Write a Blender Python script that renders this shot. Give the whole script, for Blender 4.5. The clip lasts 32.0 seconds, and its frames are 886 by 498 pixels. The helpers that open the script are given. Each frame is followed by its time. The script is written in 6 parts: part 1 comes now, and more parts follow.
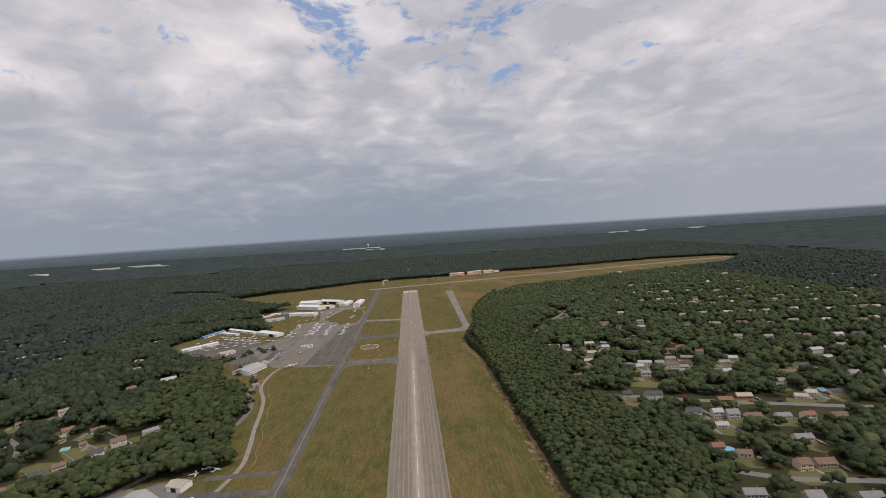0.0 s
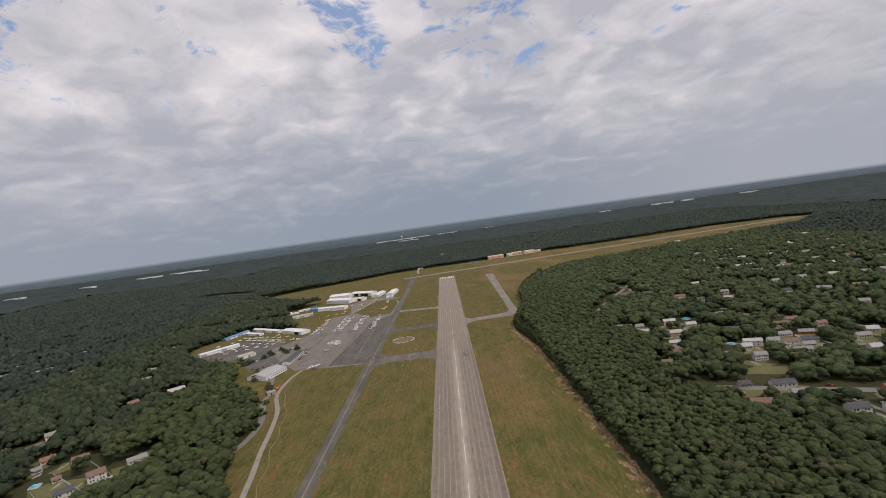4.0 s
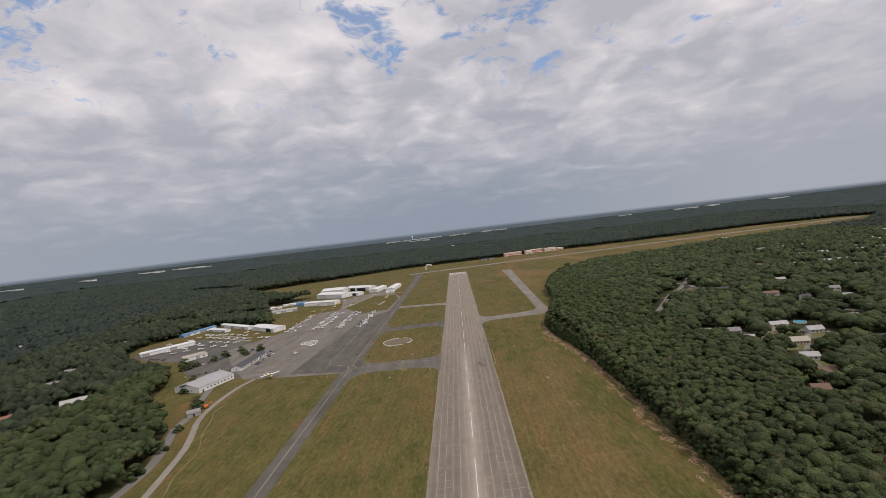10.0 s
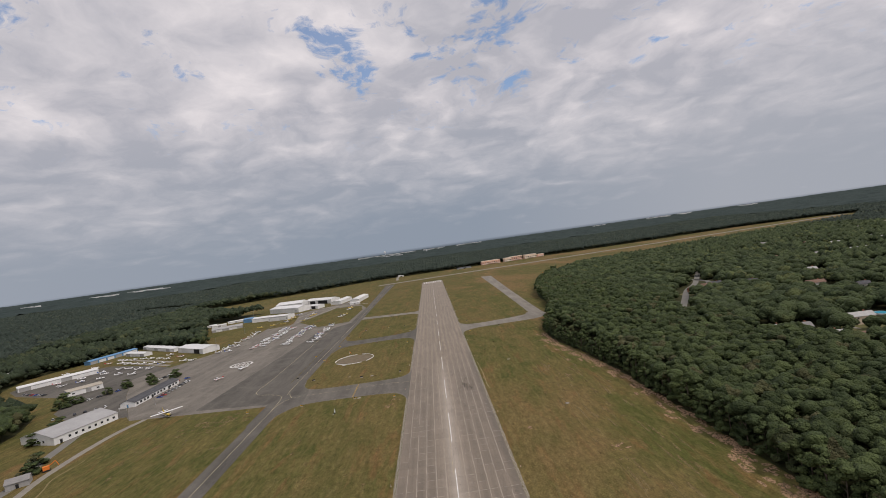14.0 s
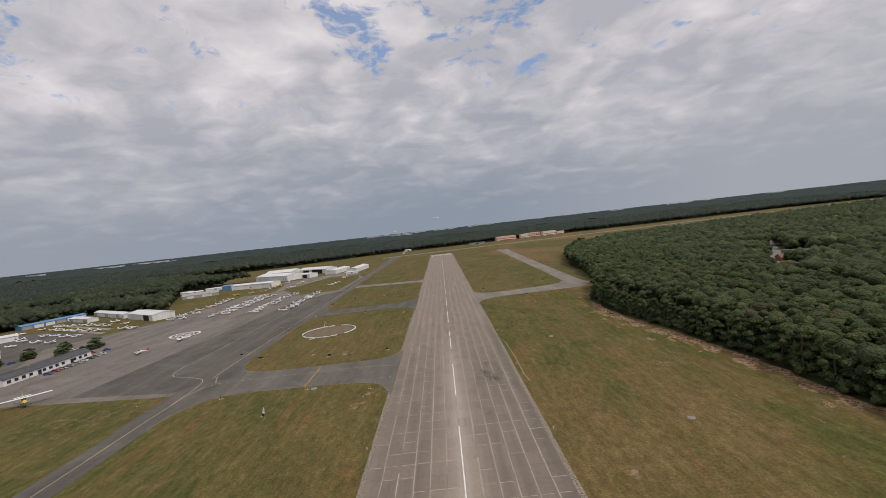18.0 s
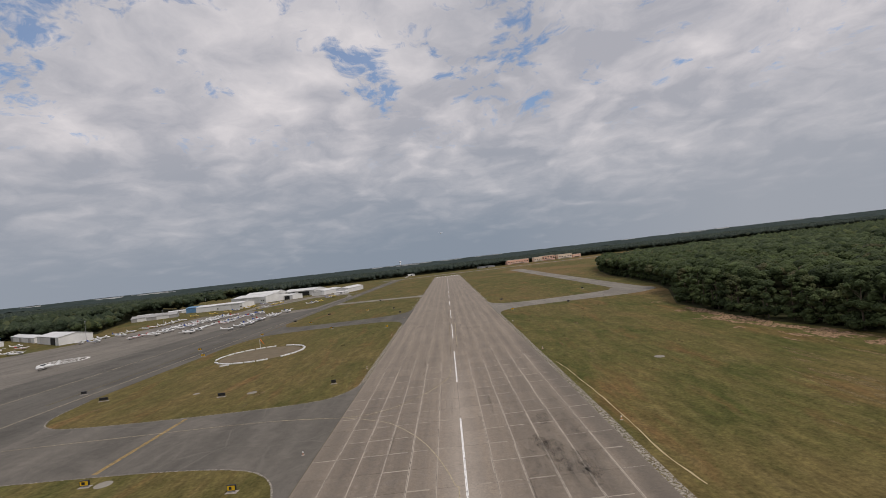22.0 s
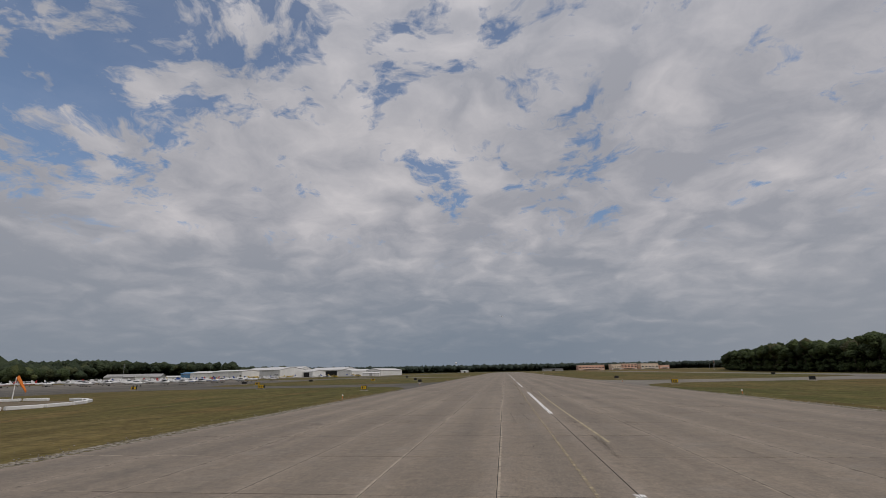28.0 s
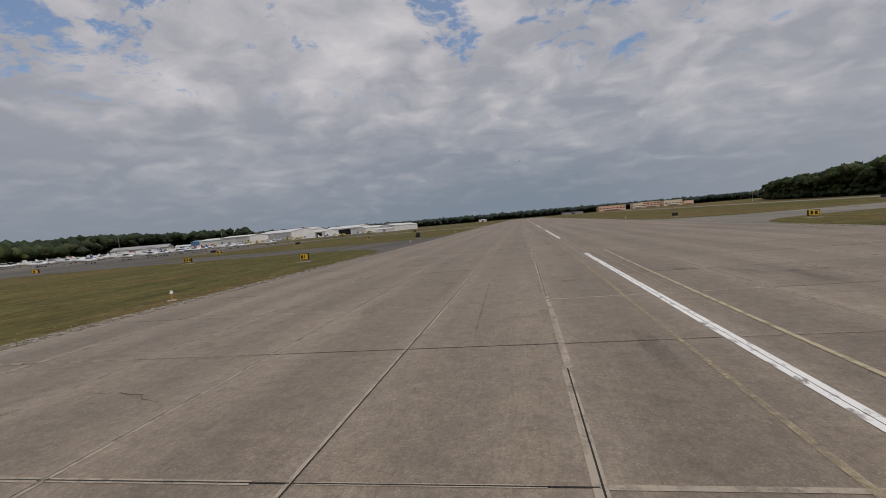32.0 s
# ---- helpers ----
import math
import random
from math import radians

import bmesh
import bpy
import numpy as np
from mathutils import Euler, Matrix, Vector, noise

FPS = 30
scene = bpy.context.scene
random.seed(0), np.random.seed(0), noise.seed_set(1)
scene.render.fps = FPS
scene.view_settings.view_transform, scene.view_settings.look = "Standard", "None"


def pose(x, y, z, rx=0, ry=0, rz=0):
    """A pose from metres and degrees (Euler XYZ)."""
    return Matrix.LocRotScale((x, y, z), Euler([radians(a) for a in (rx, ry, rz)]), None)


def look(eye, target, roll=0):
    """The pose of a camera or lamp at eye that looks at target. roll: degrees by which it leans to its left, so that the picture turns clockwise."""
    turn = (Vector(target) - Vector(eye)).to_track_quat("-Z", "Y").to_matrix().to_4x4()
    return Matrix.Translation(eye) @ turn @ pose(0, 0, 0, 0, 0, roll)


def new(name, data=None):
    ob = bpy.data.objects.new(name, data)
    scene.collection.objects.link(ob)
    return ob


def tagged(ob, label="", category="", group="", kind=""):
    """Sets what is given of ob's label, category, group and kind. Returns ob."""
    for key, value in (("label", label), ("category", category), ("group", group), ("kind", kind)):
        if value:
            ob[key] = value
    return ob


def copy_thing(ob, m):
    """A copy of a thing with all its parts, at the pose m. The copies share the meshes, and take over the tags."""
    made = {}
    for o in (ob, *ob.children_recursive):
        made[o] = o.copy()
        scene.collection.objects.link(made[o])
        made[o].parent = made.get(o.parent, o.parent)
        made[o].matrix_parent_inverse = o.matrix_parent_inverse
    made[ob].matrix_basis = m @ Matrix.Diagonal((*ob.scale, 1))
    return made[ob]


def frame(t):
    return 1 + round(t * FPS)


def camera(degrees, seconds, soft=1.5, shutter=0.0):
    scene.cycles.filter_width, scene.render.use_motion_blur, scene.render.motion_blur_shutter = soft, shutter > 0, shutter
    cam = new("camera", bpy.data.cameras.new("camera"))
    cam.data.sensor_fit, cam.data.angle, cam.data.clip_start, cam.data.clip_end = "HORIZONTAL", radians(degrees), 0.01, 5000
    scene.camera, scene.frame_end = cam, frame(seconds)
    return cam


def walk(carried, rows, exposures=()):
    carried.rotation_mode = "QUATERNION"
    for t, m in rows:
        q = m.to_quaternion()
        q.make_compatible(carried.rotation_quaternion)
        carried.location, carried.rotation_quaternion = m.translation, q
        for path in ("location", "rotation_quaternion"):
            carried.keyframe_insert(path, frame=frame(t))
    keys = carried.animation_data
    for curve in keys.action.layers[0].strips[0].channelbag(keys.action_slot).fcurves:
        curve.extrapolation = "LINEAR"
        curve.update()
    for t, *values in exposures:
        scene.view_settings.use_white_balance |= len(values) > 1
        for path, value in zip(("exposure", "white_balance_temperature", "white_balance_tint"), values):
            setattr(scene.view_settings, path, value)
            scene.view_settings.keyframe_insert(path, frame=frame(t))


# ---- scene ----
cam = camera(87.29, 32.0, 0.75)
ROWS = [
    (0, pose(4.87, -735.54, 197.60, 87.48, 3.60, -4.35)),
    (0.5, pose(5.14, -719.82, 194.10, 86.13, 4.99, -1.39)),
    (1, pose(5.39, -704.27, 190.59, 85.43, 4.53, 1.97)),
    (1.5, pose(5.61, -689.03, 187.05, 84.97, 3.87, 2.60)),
    (2, pose(5.78, -674.15, 183.49, 85.36, 4.26, 1.35)),
    (2.5, pose(5.90, -659.63, 179.88, 86.11, 5.83, 0.77)),
    (4.5, pose(5.83, -604.20, 165.12, 86.80, 7.95, -0.28)),
    (5, pose(5.66, -589.65, 161.34, 87.09, 7.08, -0.72)),
    (5.5, pose(5.43, -574.99, 157.53, 87.13, 5.39, -0.83)),
    (6, pose(5.17, -560.31, 153.66, 87.19, 3.02, -0.36)),
    (6.5, pose(4.87, -545.69, 149.74, 86.75, 2.52, -0.47)),
    (7, pose(4.55, -531.19, 145.77, 86.56, 1.35, -0.81)),
    (7.5, pose(4.20, -516.83, 141.75, 86.25, 1.96, -1.49)),
    (8, pose(3.84, -502.53, 137.69, 86.47, 3.22, -1.46)),
    (8.5, pose(3.51, -488.27, 133.63, 86.69, 4.47, -0.33)),
    (9, pose(3.21, -474.06, 129.58, 86.77, 4.52, 0.52)),
    (9.5, pose(2.99, -459.89, 125.58, 86.97, 6.07, 0.85)),
    (10, pose(2.81, -445.87, 121.60, 87.48, 6.62, 1.32)),
    (10.5, pose(2.65, -432.00, 117.65, 87.46, 6.44, 0.50)),
    (11, pose(2.49, -418.14, 113.70, 87.32, 6.72, -1.09)),
    (11.5, pose(2.32, -404.15, 109.76, 87.51, 7.93, -1.76)),
    (12, pose(2.14, -389.92, 105.82, 87.90, 8.23, -1.69)),
    (12.5, pose(1.95, -375.39, 101.87, 88.36, 8.01, -1.59)),
    (13, pose(1.77, -360.57, 97.92, 89.19, 7.90, -1.44)),
    (13.5, pose(1.61, -345.49, 93.95, 89.25, 8.39, -1.68)),
    (14, pose(1.45, -330.33, 89.95, 89.19, 7.91, -1.91)),
    (14.5, pose(1.30, -315.31, 85.90, 87.95, 7.26, -2.31)),
    (16.5, pose(0.73, -256.65, 69.22, 88.27, 7.46, -2.71)),
    (17, pose(0.63, -242.63, 65.03, 88.11, 7.20, -1.38)),
    (17.5, pose(0.56, -228.87, 60.83, 87.42, 6.70, -0.86)),
    (18, pose(0.52, -215.33, 56.67, 87.40, 6.31, -0.51)),
    (18.5, pose(0.50, -201.92, 52.56, 87.48, 5.77, -0.72)),
    (19, pose(0.51, -188.48, 48.53, 87.78, 5.64, -1.29)),
    (19.5, pose(0.56, -174.79, 44.64, 88.23, 6.68, -1.60)),
    (20, pose(0.62, -161.02, 40.90, 88.07, 6.66, -2.53)),
    (20.5, pose(0.66, -147.34, 37.35, 88.49, 7.64, -3.13)),
    (21, pose(0.63, -134.01, 34.01, 89.92, 7.76, -1.71)),
    (21.5, pose(0.58, -120.76, 30.83, 90.92, 7.10, -1.02)),
    (22, pose(0.55, -107.36, 27.74, 91.61, 6.46, 0.35)),
    (22.5, pose(0.54, -93.87, 24.68, 91.61, 5.68, 1.35)),
    (23, pose(0.51, -80.57, 21.63, 91.02, 4.49, 0.91)),
    (23.5, pose(0.40, -67.83, 18.61, 90.45, 2.91, -0.23)),
    (24, pose(0.15, -55.68, 15.67, 91.62, 1.21, -0.89)),
    (24.5, pose(-0.25, -43.92, 12.86, 94.04, 0.96, -0.13)),
    (25, pose(-0.74, -32.56, 10.28, 96.74, 0.47, 1.35)),
    (25.5, pose(-1.25, -21.60, 8.06, 99.31, 0.32, 1.59)),
    (27.5, pose(-3.00, 15.20, 3.85, 106.04, 1.54, 4.14)),
    (28, pose(-3.43, 22.17, 3.35, 104.77, 1.06, 7.27)),
    (28.5, pose(-3.66, 28.19, 3.05, 102.62, 4.20, 7.80)),
    (29, pose(-3.67, 33.43, 2.88, 98.14, 5.30, 3.94)),
    (29.5, pose(-3.62, 38.35, 2.79, 93.03, 2.89, -1.72)),
    (30, pose(-3.70, 43.46, 2.77, 91.91, 0.75, -2.95)),
    (30.5, pose(-3.96, 48.45, 2.79, 91.79, 0.94, 1.08)),
    (31, pose(-4.19, 52.82, 2.88, 89.81, 1.08, 5.43)),
    (31.5, pose(-4.36, 57.07, 3.00, 87.89, 2.62, 7.81)),
    (32, pose(-4.48, 61.36, 3.16, 86.89, 4.89, 9.70)),
]
walk(cam, ROWS, [(0, 0.23, 6600, 16), (9, 0.22, 6600, 16), (16, 0.14, 6600, 15), (22, 0.03, 6550, 14), (25, -0.18, 6470, 13), (29, -0.31, 6450, 13), (32, -0.20, 6450, 13)])

# ---- world and light ----
world = bpy.data.worlds.new("world")
scene.world = world
world.use_nodes = True


class Nodes:
    """Short hand for building node trees."""

    def __init__(self, tree):
        self.t = tree
        tree.nodes.clear()

    def n(self, kind, **props):
        node = self.t.nodes.new(kind)
        for k, v in props.items():
            if k == "op":
                node.operation = v
            elif k == "blend":
                node.blend_type = v
            elif k == "dtype":
                node.data_type = v
            elif k == "ins":
                for a, b in v.items():
                    if isinstance(b, bpy.types.NodeSocket):
                        self.t.links.new(b, node.inputs[a])
                    else:
                        node.inputs[a].default_value = b
        return node

    def math(self, op, a, b=0.0, clamp=False):
        m = self.n("ShaderNodeMath", op=op, ins={0: a, 1: b})
        m.use_clamp = clamp
        return m.outputs[0]

    def vmath(self, op, a, b):
        return self.n("ShaderNodeVectorMath", op=op, ins={0: a, 1: b}).outputs[0]

    def noise(self, vec, scale, detail=4.0, rough=0.55, dist=0.0):
        k = self.n("ShaderNodeTexNoise", ins={"Vector": vec, "Scale": scale, "Detail": detail, "Roughness": rough, "Distortion": dist})
        return k.outputs[0]

    def ramp(self, fac, lo, hi, a=0.0, b=1.0):
        m = self.n("ShaderNodeMapRange", ins={0: fac, 1: lo, 2: hi, 3: a, 4: b})
        return m.outputs[0]

    def mix(self, fac, a, b, blend="MIX"):
        m = self.n("ShaderNodeMix", dtype="RGBA", blend=blend)
        for k, v in ((0, fac), (6, a), (7, b)):
            if isinstance(v, bpy.types.NodeSocket):
                self.t.links.new(v, m.inputs[k])
            else:
                m.inputs[k].default_value = v if k == 0 else (*v[:3], 1.0)
        return m.outputs[2]


def build_sky():
    g = Nodes(world.node_tree)
    co = g.n("ShaderNodeTexCoord").outputs["Generated"]
    sep = g.n("ShaderNodeSeparateXYZ", ins={0: co})
    x, y, z = sep.outputs
    sky = g.n("ShaderNodeTexSky")
    sky.sky_type = "NISHITA"
    sky.sun_disc = False
    sky.sun_elevation = radians(55)
    sky.sun_rotation = radians(124)
    blue = g.mix(1.0, sky.outputs[0], (0.100, 0.118, 0.128), "MULTIPLY")
    # a cloud deck: the direction carried to a plane overhead
    up = g.math("ADD", g.math("MAXIMUM", z, 0.0), 0.26)
    px, py = g.math("DIVIDE", x, up), g.math("DIVIDE", y, up)
    deck = g.n("ShaderNodeCombineXYZ", ins={0: px, 1: py, 2: 0.0}).outputs[0]
    big = g.noise(g.vmath("ADD", deck, (3.1, 0.4, 0.0)), 0.85, 4.0, 0.5, 0.4)
    warp = g.n("ShaderNodeTexNoise", ins={"Vector": deck, "Scale": 3.0, "Detail": 4.0}).outputs["Color"]
    curl = g.vmath("ADD", deck, g.vmath("MULTIPLY", warp, (0.28, 0.28, 0.0)))
    puff = g.noise(g.vmath("ADD", curl, (7.7, 2.2, 1.0)), 3.1, 9.0, 0.60, 0.10)
    fine = g.noise(g.vmath("ADD", curl, (1.7, 5.2, 4.0)), 8.5, 9.0, 0.64, 0.0)
    cells = g.n("ShaderNodeTexVoronoi", ins={"Vector": g.vmath("ADD", curl, g.vmath("MULTIPLY", warp, (0.12, 0.12, 0.0))), "Scale": 7.0})
    cells.feature = "SMOOTH_F1"
    cells.inputs["Smoothness"].default_value = 0.6
    ball = g.ramp(cells.outputs["Distance"], 0.10, 0.62, 1.0, 0.0)
    shade = g.math("ADD", g.math("MULTIPLY", big, 0.34), g.math("ADD", g.math("MULTIPLY", puff, 0.38), g.math("MULTIPLY", fine, 0.16)))
    shade = g.math("ADD", shade, g.math("MULTIPLY", ball, 0.08))
    lit = g.ramp(shade, 0.405, 0.61)
    cloud = g.mix(lit, (0.388, 0.402, 0.440), (0.700, 0.682, 0.685))
    top = g.ramp(z, 0.48, 0.85, 1.0, 1.28)
    cloud = g.mix(1.0, cloud, g.n("ShaderNodeCombineColor", ins={0: top, 1: top, 2: top}).outputs[0], "MULTIPLY")
    # slate base of the distant clouds towards the horizon
    low = g.ramp(g.math("ADD", z, g.math("MULTIPLY", g.math("SUBTRACT", shade, 0.53), 0.26)), 0.02, 0.28)
    slate = g.mix(g.math("MAXIMUM", g.ramp(x, 0.12, 0.55), g.ramp(x, -0.15, -0.7, 0.0, 0.45)), (0.230, 0.279, 0.336), (0.318, 0.350, 0.390))
    cloud = g.mix(low, slate, cloud)
    # breaks in the deck where the blue shows
    hole = g.math("ADD", g.math("MULTIPLY", puff, 0.30), g.math("ADD", g.math("MULTIPLY", fine, 0.90), g.math("MULTIPLY", g.math("SUBTRACT", 0.5, ball), 0.20)))
    hole = g.math("ADD", hole, g.math("MULTIPLY", g.math("SUBTRACT", g.noise(g.vmath("ADD", curl, (2.0, 9.0, 3.0)), 26.0, 6.0, 0.6), 0.5), 0.45))
    near = None
    for (bx, by, bz), size, gain in BREAKS:
        d = g.n("ShaderNodeVectorMath", op="DISTANCE", ins={0: co, 1: (bx, by, bz)}).outputs["Value"]
        v = g.ramp(d, size, 0.0, 0.0, gain)
        near = v if near is None else g.math("MAXIMUM", near, v)
    gap = g.math("MULTIPLY", g.ramp(g.math("ADD", hole, near), 0.770, 0.900, 0.0, 0.82), g.ramp(z, 0.20, 0.30))
    col = g.mix(gap, cloud, blue)
    # backdrop of land far beyond the woods, haze painted into its colour
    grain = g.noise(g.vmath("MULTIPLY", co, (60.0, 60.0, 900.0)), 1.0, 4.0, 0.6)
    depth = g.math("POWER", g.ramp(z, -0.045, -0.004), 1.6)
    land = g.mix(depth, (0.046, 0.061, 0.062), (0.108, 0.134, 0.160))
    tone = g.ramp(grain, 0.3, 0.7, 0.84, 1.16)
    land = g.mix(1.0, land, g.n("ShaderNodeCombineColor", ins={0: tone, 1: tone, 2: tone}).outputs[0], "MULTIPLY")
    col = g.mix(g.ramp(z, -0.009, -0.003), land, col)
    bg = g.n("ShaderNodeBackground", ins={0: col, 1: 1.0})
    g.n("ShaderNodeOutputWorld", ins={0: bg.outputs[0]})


# breaks in the clouds: direction, reach, strength
BREAKS = [((-0.68, 0.557, 0.477), 0.30, 0.34), ((-0.52, 0.60, 0.61), 0.26, 0.30), ((-0.125, 0.91, 0.390), 0.11, 0.19), ((0.19, 0.91, 0.370), 0.14, 0.21),
          ((0.07, 0.813, 0.578), 0.20, 0.20), ((-0.37, 0.727, 0.578), 0.18, 0.22), ((-0.16, 0.80, 0.58), 0.18, 0.20), ((0.05, 0.87, 0.48), 0.17, 0.18), ((0.0, 0.2, 1.0), 0.6, 0.12)]
build_sky()
sun = new("sun", bpy.data.lights.new("sun", "SUN"))
sun.data.energy, sun.data.angle, sun.data.color = 1.65, radians(11), (1.0, 0.94, 0.85)
sun.matrix_world = look((300, -190, 500), (0, 0, 0))


# ---- materials ----
def material(name, base, second, scale=1.0, fine=None, rough=0.85, bump=0.2, bumpd=0.05, metal=0.0, island=0.0, objrand=0.0, stretch=(1, 1, 1), third=None, third_range=(0.55, 0.7), third_scale=None, spec=0.3):
    """Two colours mixed by noise at two scales in world metres, with relief."""
    m = bpy.data.materials.new(name)
    m.use_nodes = True
    g = Nodes(m.node_tree)
    geo = g.n("ShaderNodeNewGeometry")
    pos = g.vmath("MULTIPLY", geo.outputs["Position"], stretch)
    a = g.noise(pos, scale, 5.0, 0.6)
    b = g.noise(geo.outputs["Position"], fine or scale * 9.0, 4.0, 0.6)
    fac = g.ramp(g.math("ADD", g.math("MULTIPLY", a, 0.62), g.math("MULTIPLY", b, 0.38)), 0.36, 0.64)
    col = g.mix(fac, base, second)
    if third:
        c = g.noise(g.vmath("ADD", pos, (31.0, 17.0, 5.0)), third_scale or scale * 0.37, 4.0, 0.6)
        col = g.mix(g.ramp(c, *third_range), col, third)
    if island:
        r = g.ramp(geo.outputs["Random Per Island"], 0.0, 1.0, 1.0 - island, 1.0 + island)
        col = g.mix(1.0, col, g.n("ShaderNodeCombineColor", ins={0: r, 1: r, 2: r}).outputs[0], "MULTIPLY")
    if objrand:
        r = g.ramp(g.n("ShaderNodeObjectInfo").outputs["Random"], 0.0, 1.0, 1.0 - objrand, 1.0 + objrand)
        col = g.mix(1.0, col, g.n("ShaderNodeCombineColor", ins={0: r, 1: r, 2: r}).outputs[0], "MULTIPLY")
    bsdf = g.n("ShaderNodeBsdfPrincipled", ins={"Base Color": col, "Roughness": rough, "Metallic": metal, "Specular IOR Level": spec})
    if bump:
        bp = g.n("ShaderNodeBump", ins={"Strength": bump, "Distance": bumpd, "Height": b})
        g.t.links.new(bp.outputs[0], bsdf.inputs["Normal"])
    g.n("ShaderNodeOutputMaterial", ins={0: bsdf.outputs[0]})
    return m


def foliage(name, low, high, rare, cell=0.15, cluster=0.75, bump=0.0, spec=0.1):
    """Leaves: tone shifts from tree to tree, grain within a crown, rounded leaf clusters in the relief."""
    m = bpy.data.materials.new(name)
    m.use_nodes = True
    g = Nodes(m.node_tree)
    geo = g.n("ShaderNodeNewGeometry")
    pos = geo.outputs["Position"]
    tree = g.n("ShaderNodeSeparateColor", ins={0: g.n("ShaderNodeTexVoronoi", ins={"Vector": g.vmath("MULTIPLY", pos, (1.0, 1.0, 0.3)), "Scale": cell}).outputs["Color"]})
    wide = g.noise(pos, 0.02, 4.0, 0.6)
    grain = g.noise(pos, 1.5, 5.0, 0.65)
    mid = g.noise(pos, 0.45, 4.0, 0.6)
    fac = g.math("ADD", g.math("MULTIPLY", tree.outputs[0], 0.42), g.math("ADD", g.math("MULTIPLY", wide, 0.30), g.math("ADD", g.math("MULTIPLY", grain, 0.30), g.math("MULTIPLY", mid, 0.24))))
    col = g.mix(g.ramp(fac, 0.38, 0.86), low, high)
    col = g.mix(g.ramp(tree.outputs[1], 0.90, 0.97, 0.0, 0.7), col, rare)
    r = g.ramp(geo.outputs["Random Per Island"], 0.0, 1.0, 0.80, 1.20)
    col = g.mix(1.0, col, g.n("ShaderNodeCombineColor", ins={0: r, 1: r, 2: r}).outputs[0], "MULTIPLY")
    bsdf = g.n("ShaderNodeBsdfPrincipled", ins={"Base Color": col, "Roughness": 0.75, "Specular IOR Level": spec})
    if bump:
        tuft = g.n("ShaderNodeTexVoronoi", ins={"Vector": g.vmath("ADD", pos, g.vmath("MULTIPLY", g.n("ShaderNodeTexNoise", ins={"Vector": pos, "Scale": 1.1}).outputs["Color"], (0.9, 0.9, 0.9))), "Scale": cluster}).outputs["Distance"]
        rel = g.math("ADD", g.ramp(tuft, 0.0, 0.8, 1.0, 0.0), g.math("MULTIPLY", grain, 0.5))
        bp = g.n("ShaderNodeBump", ins={"Strength": 1.0, "Distance": bump, "Height": rel})
        g.t.links.new(bp.outputs[0], bsdf.inputs["Normal"])
    g.n("ShaderNodeOutputMaterial", ins={0: bsdf.outputs[0]})
    return m


M_FLOOR = material("forest_floor", (0.030, 0.038, 0.015), (0.060, 0.055, 0.026), 0.03, 0.3, 0.95, spec=0.1)


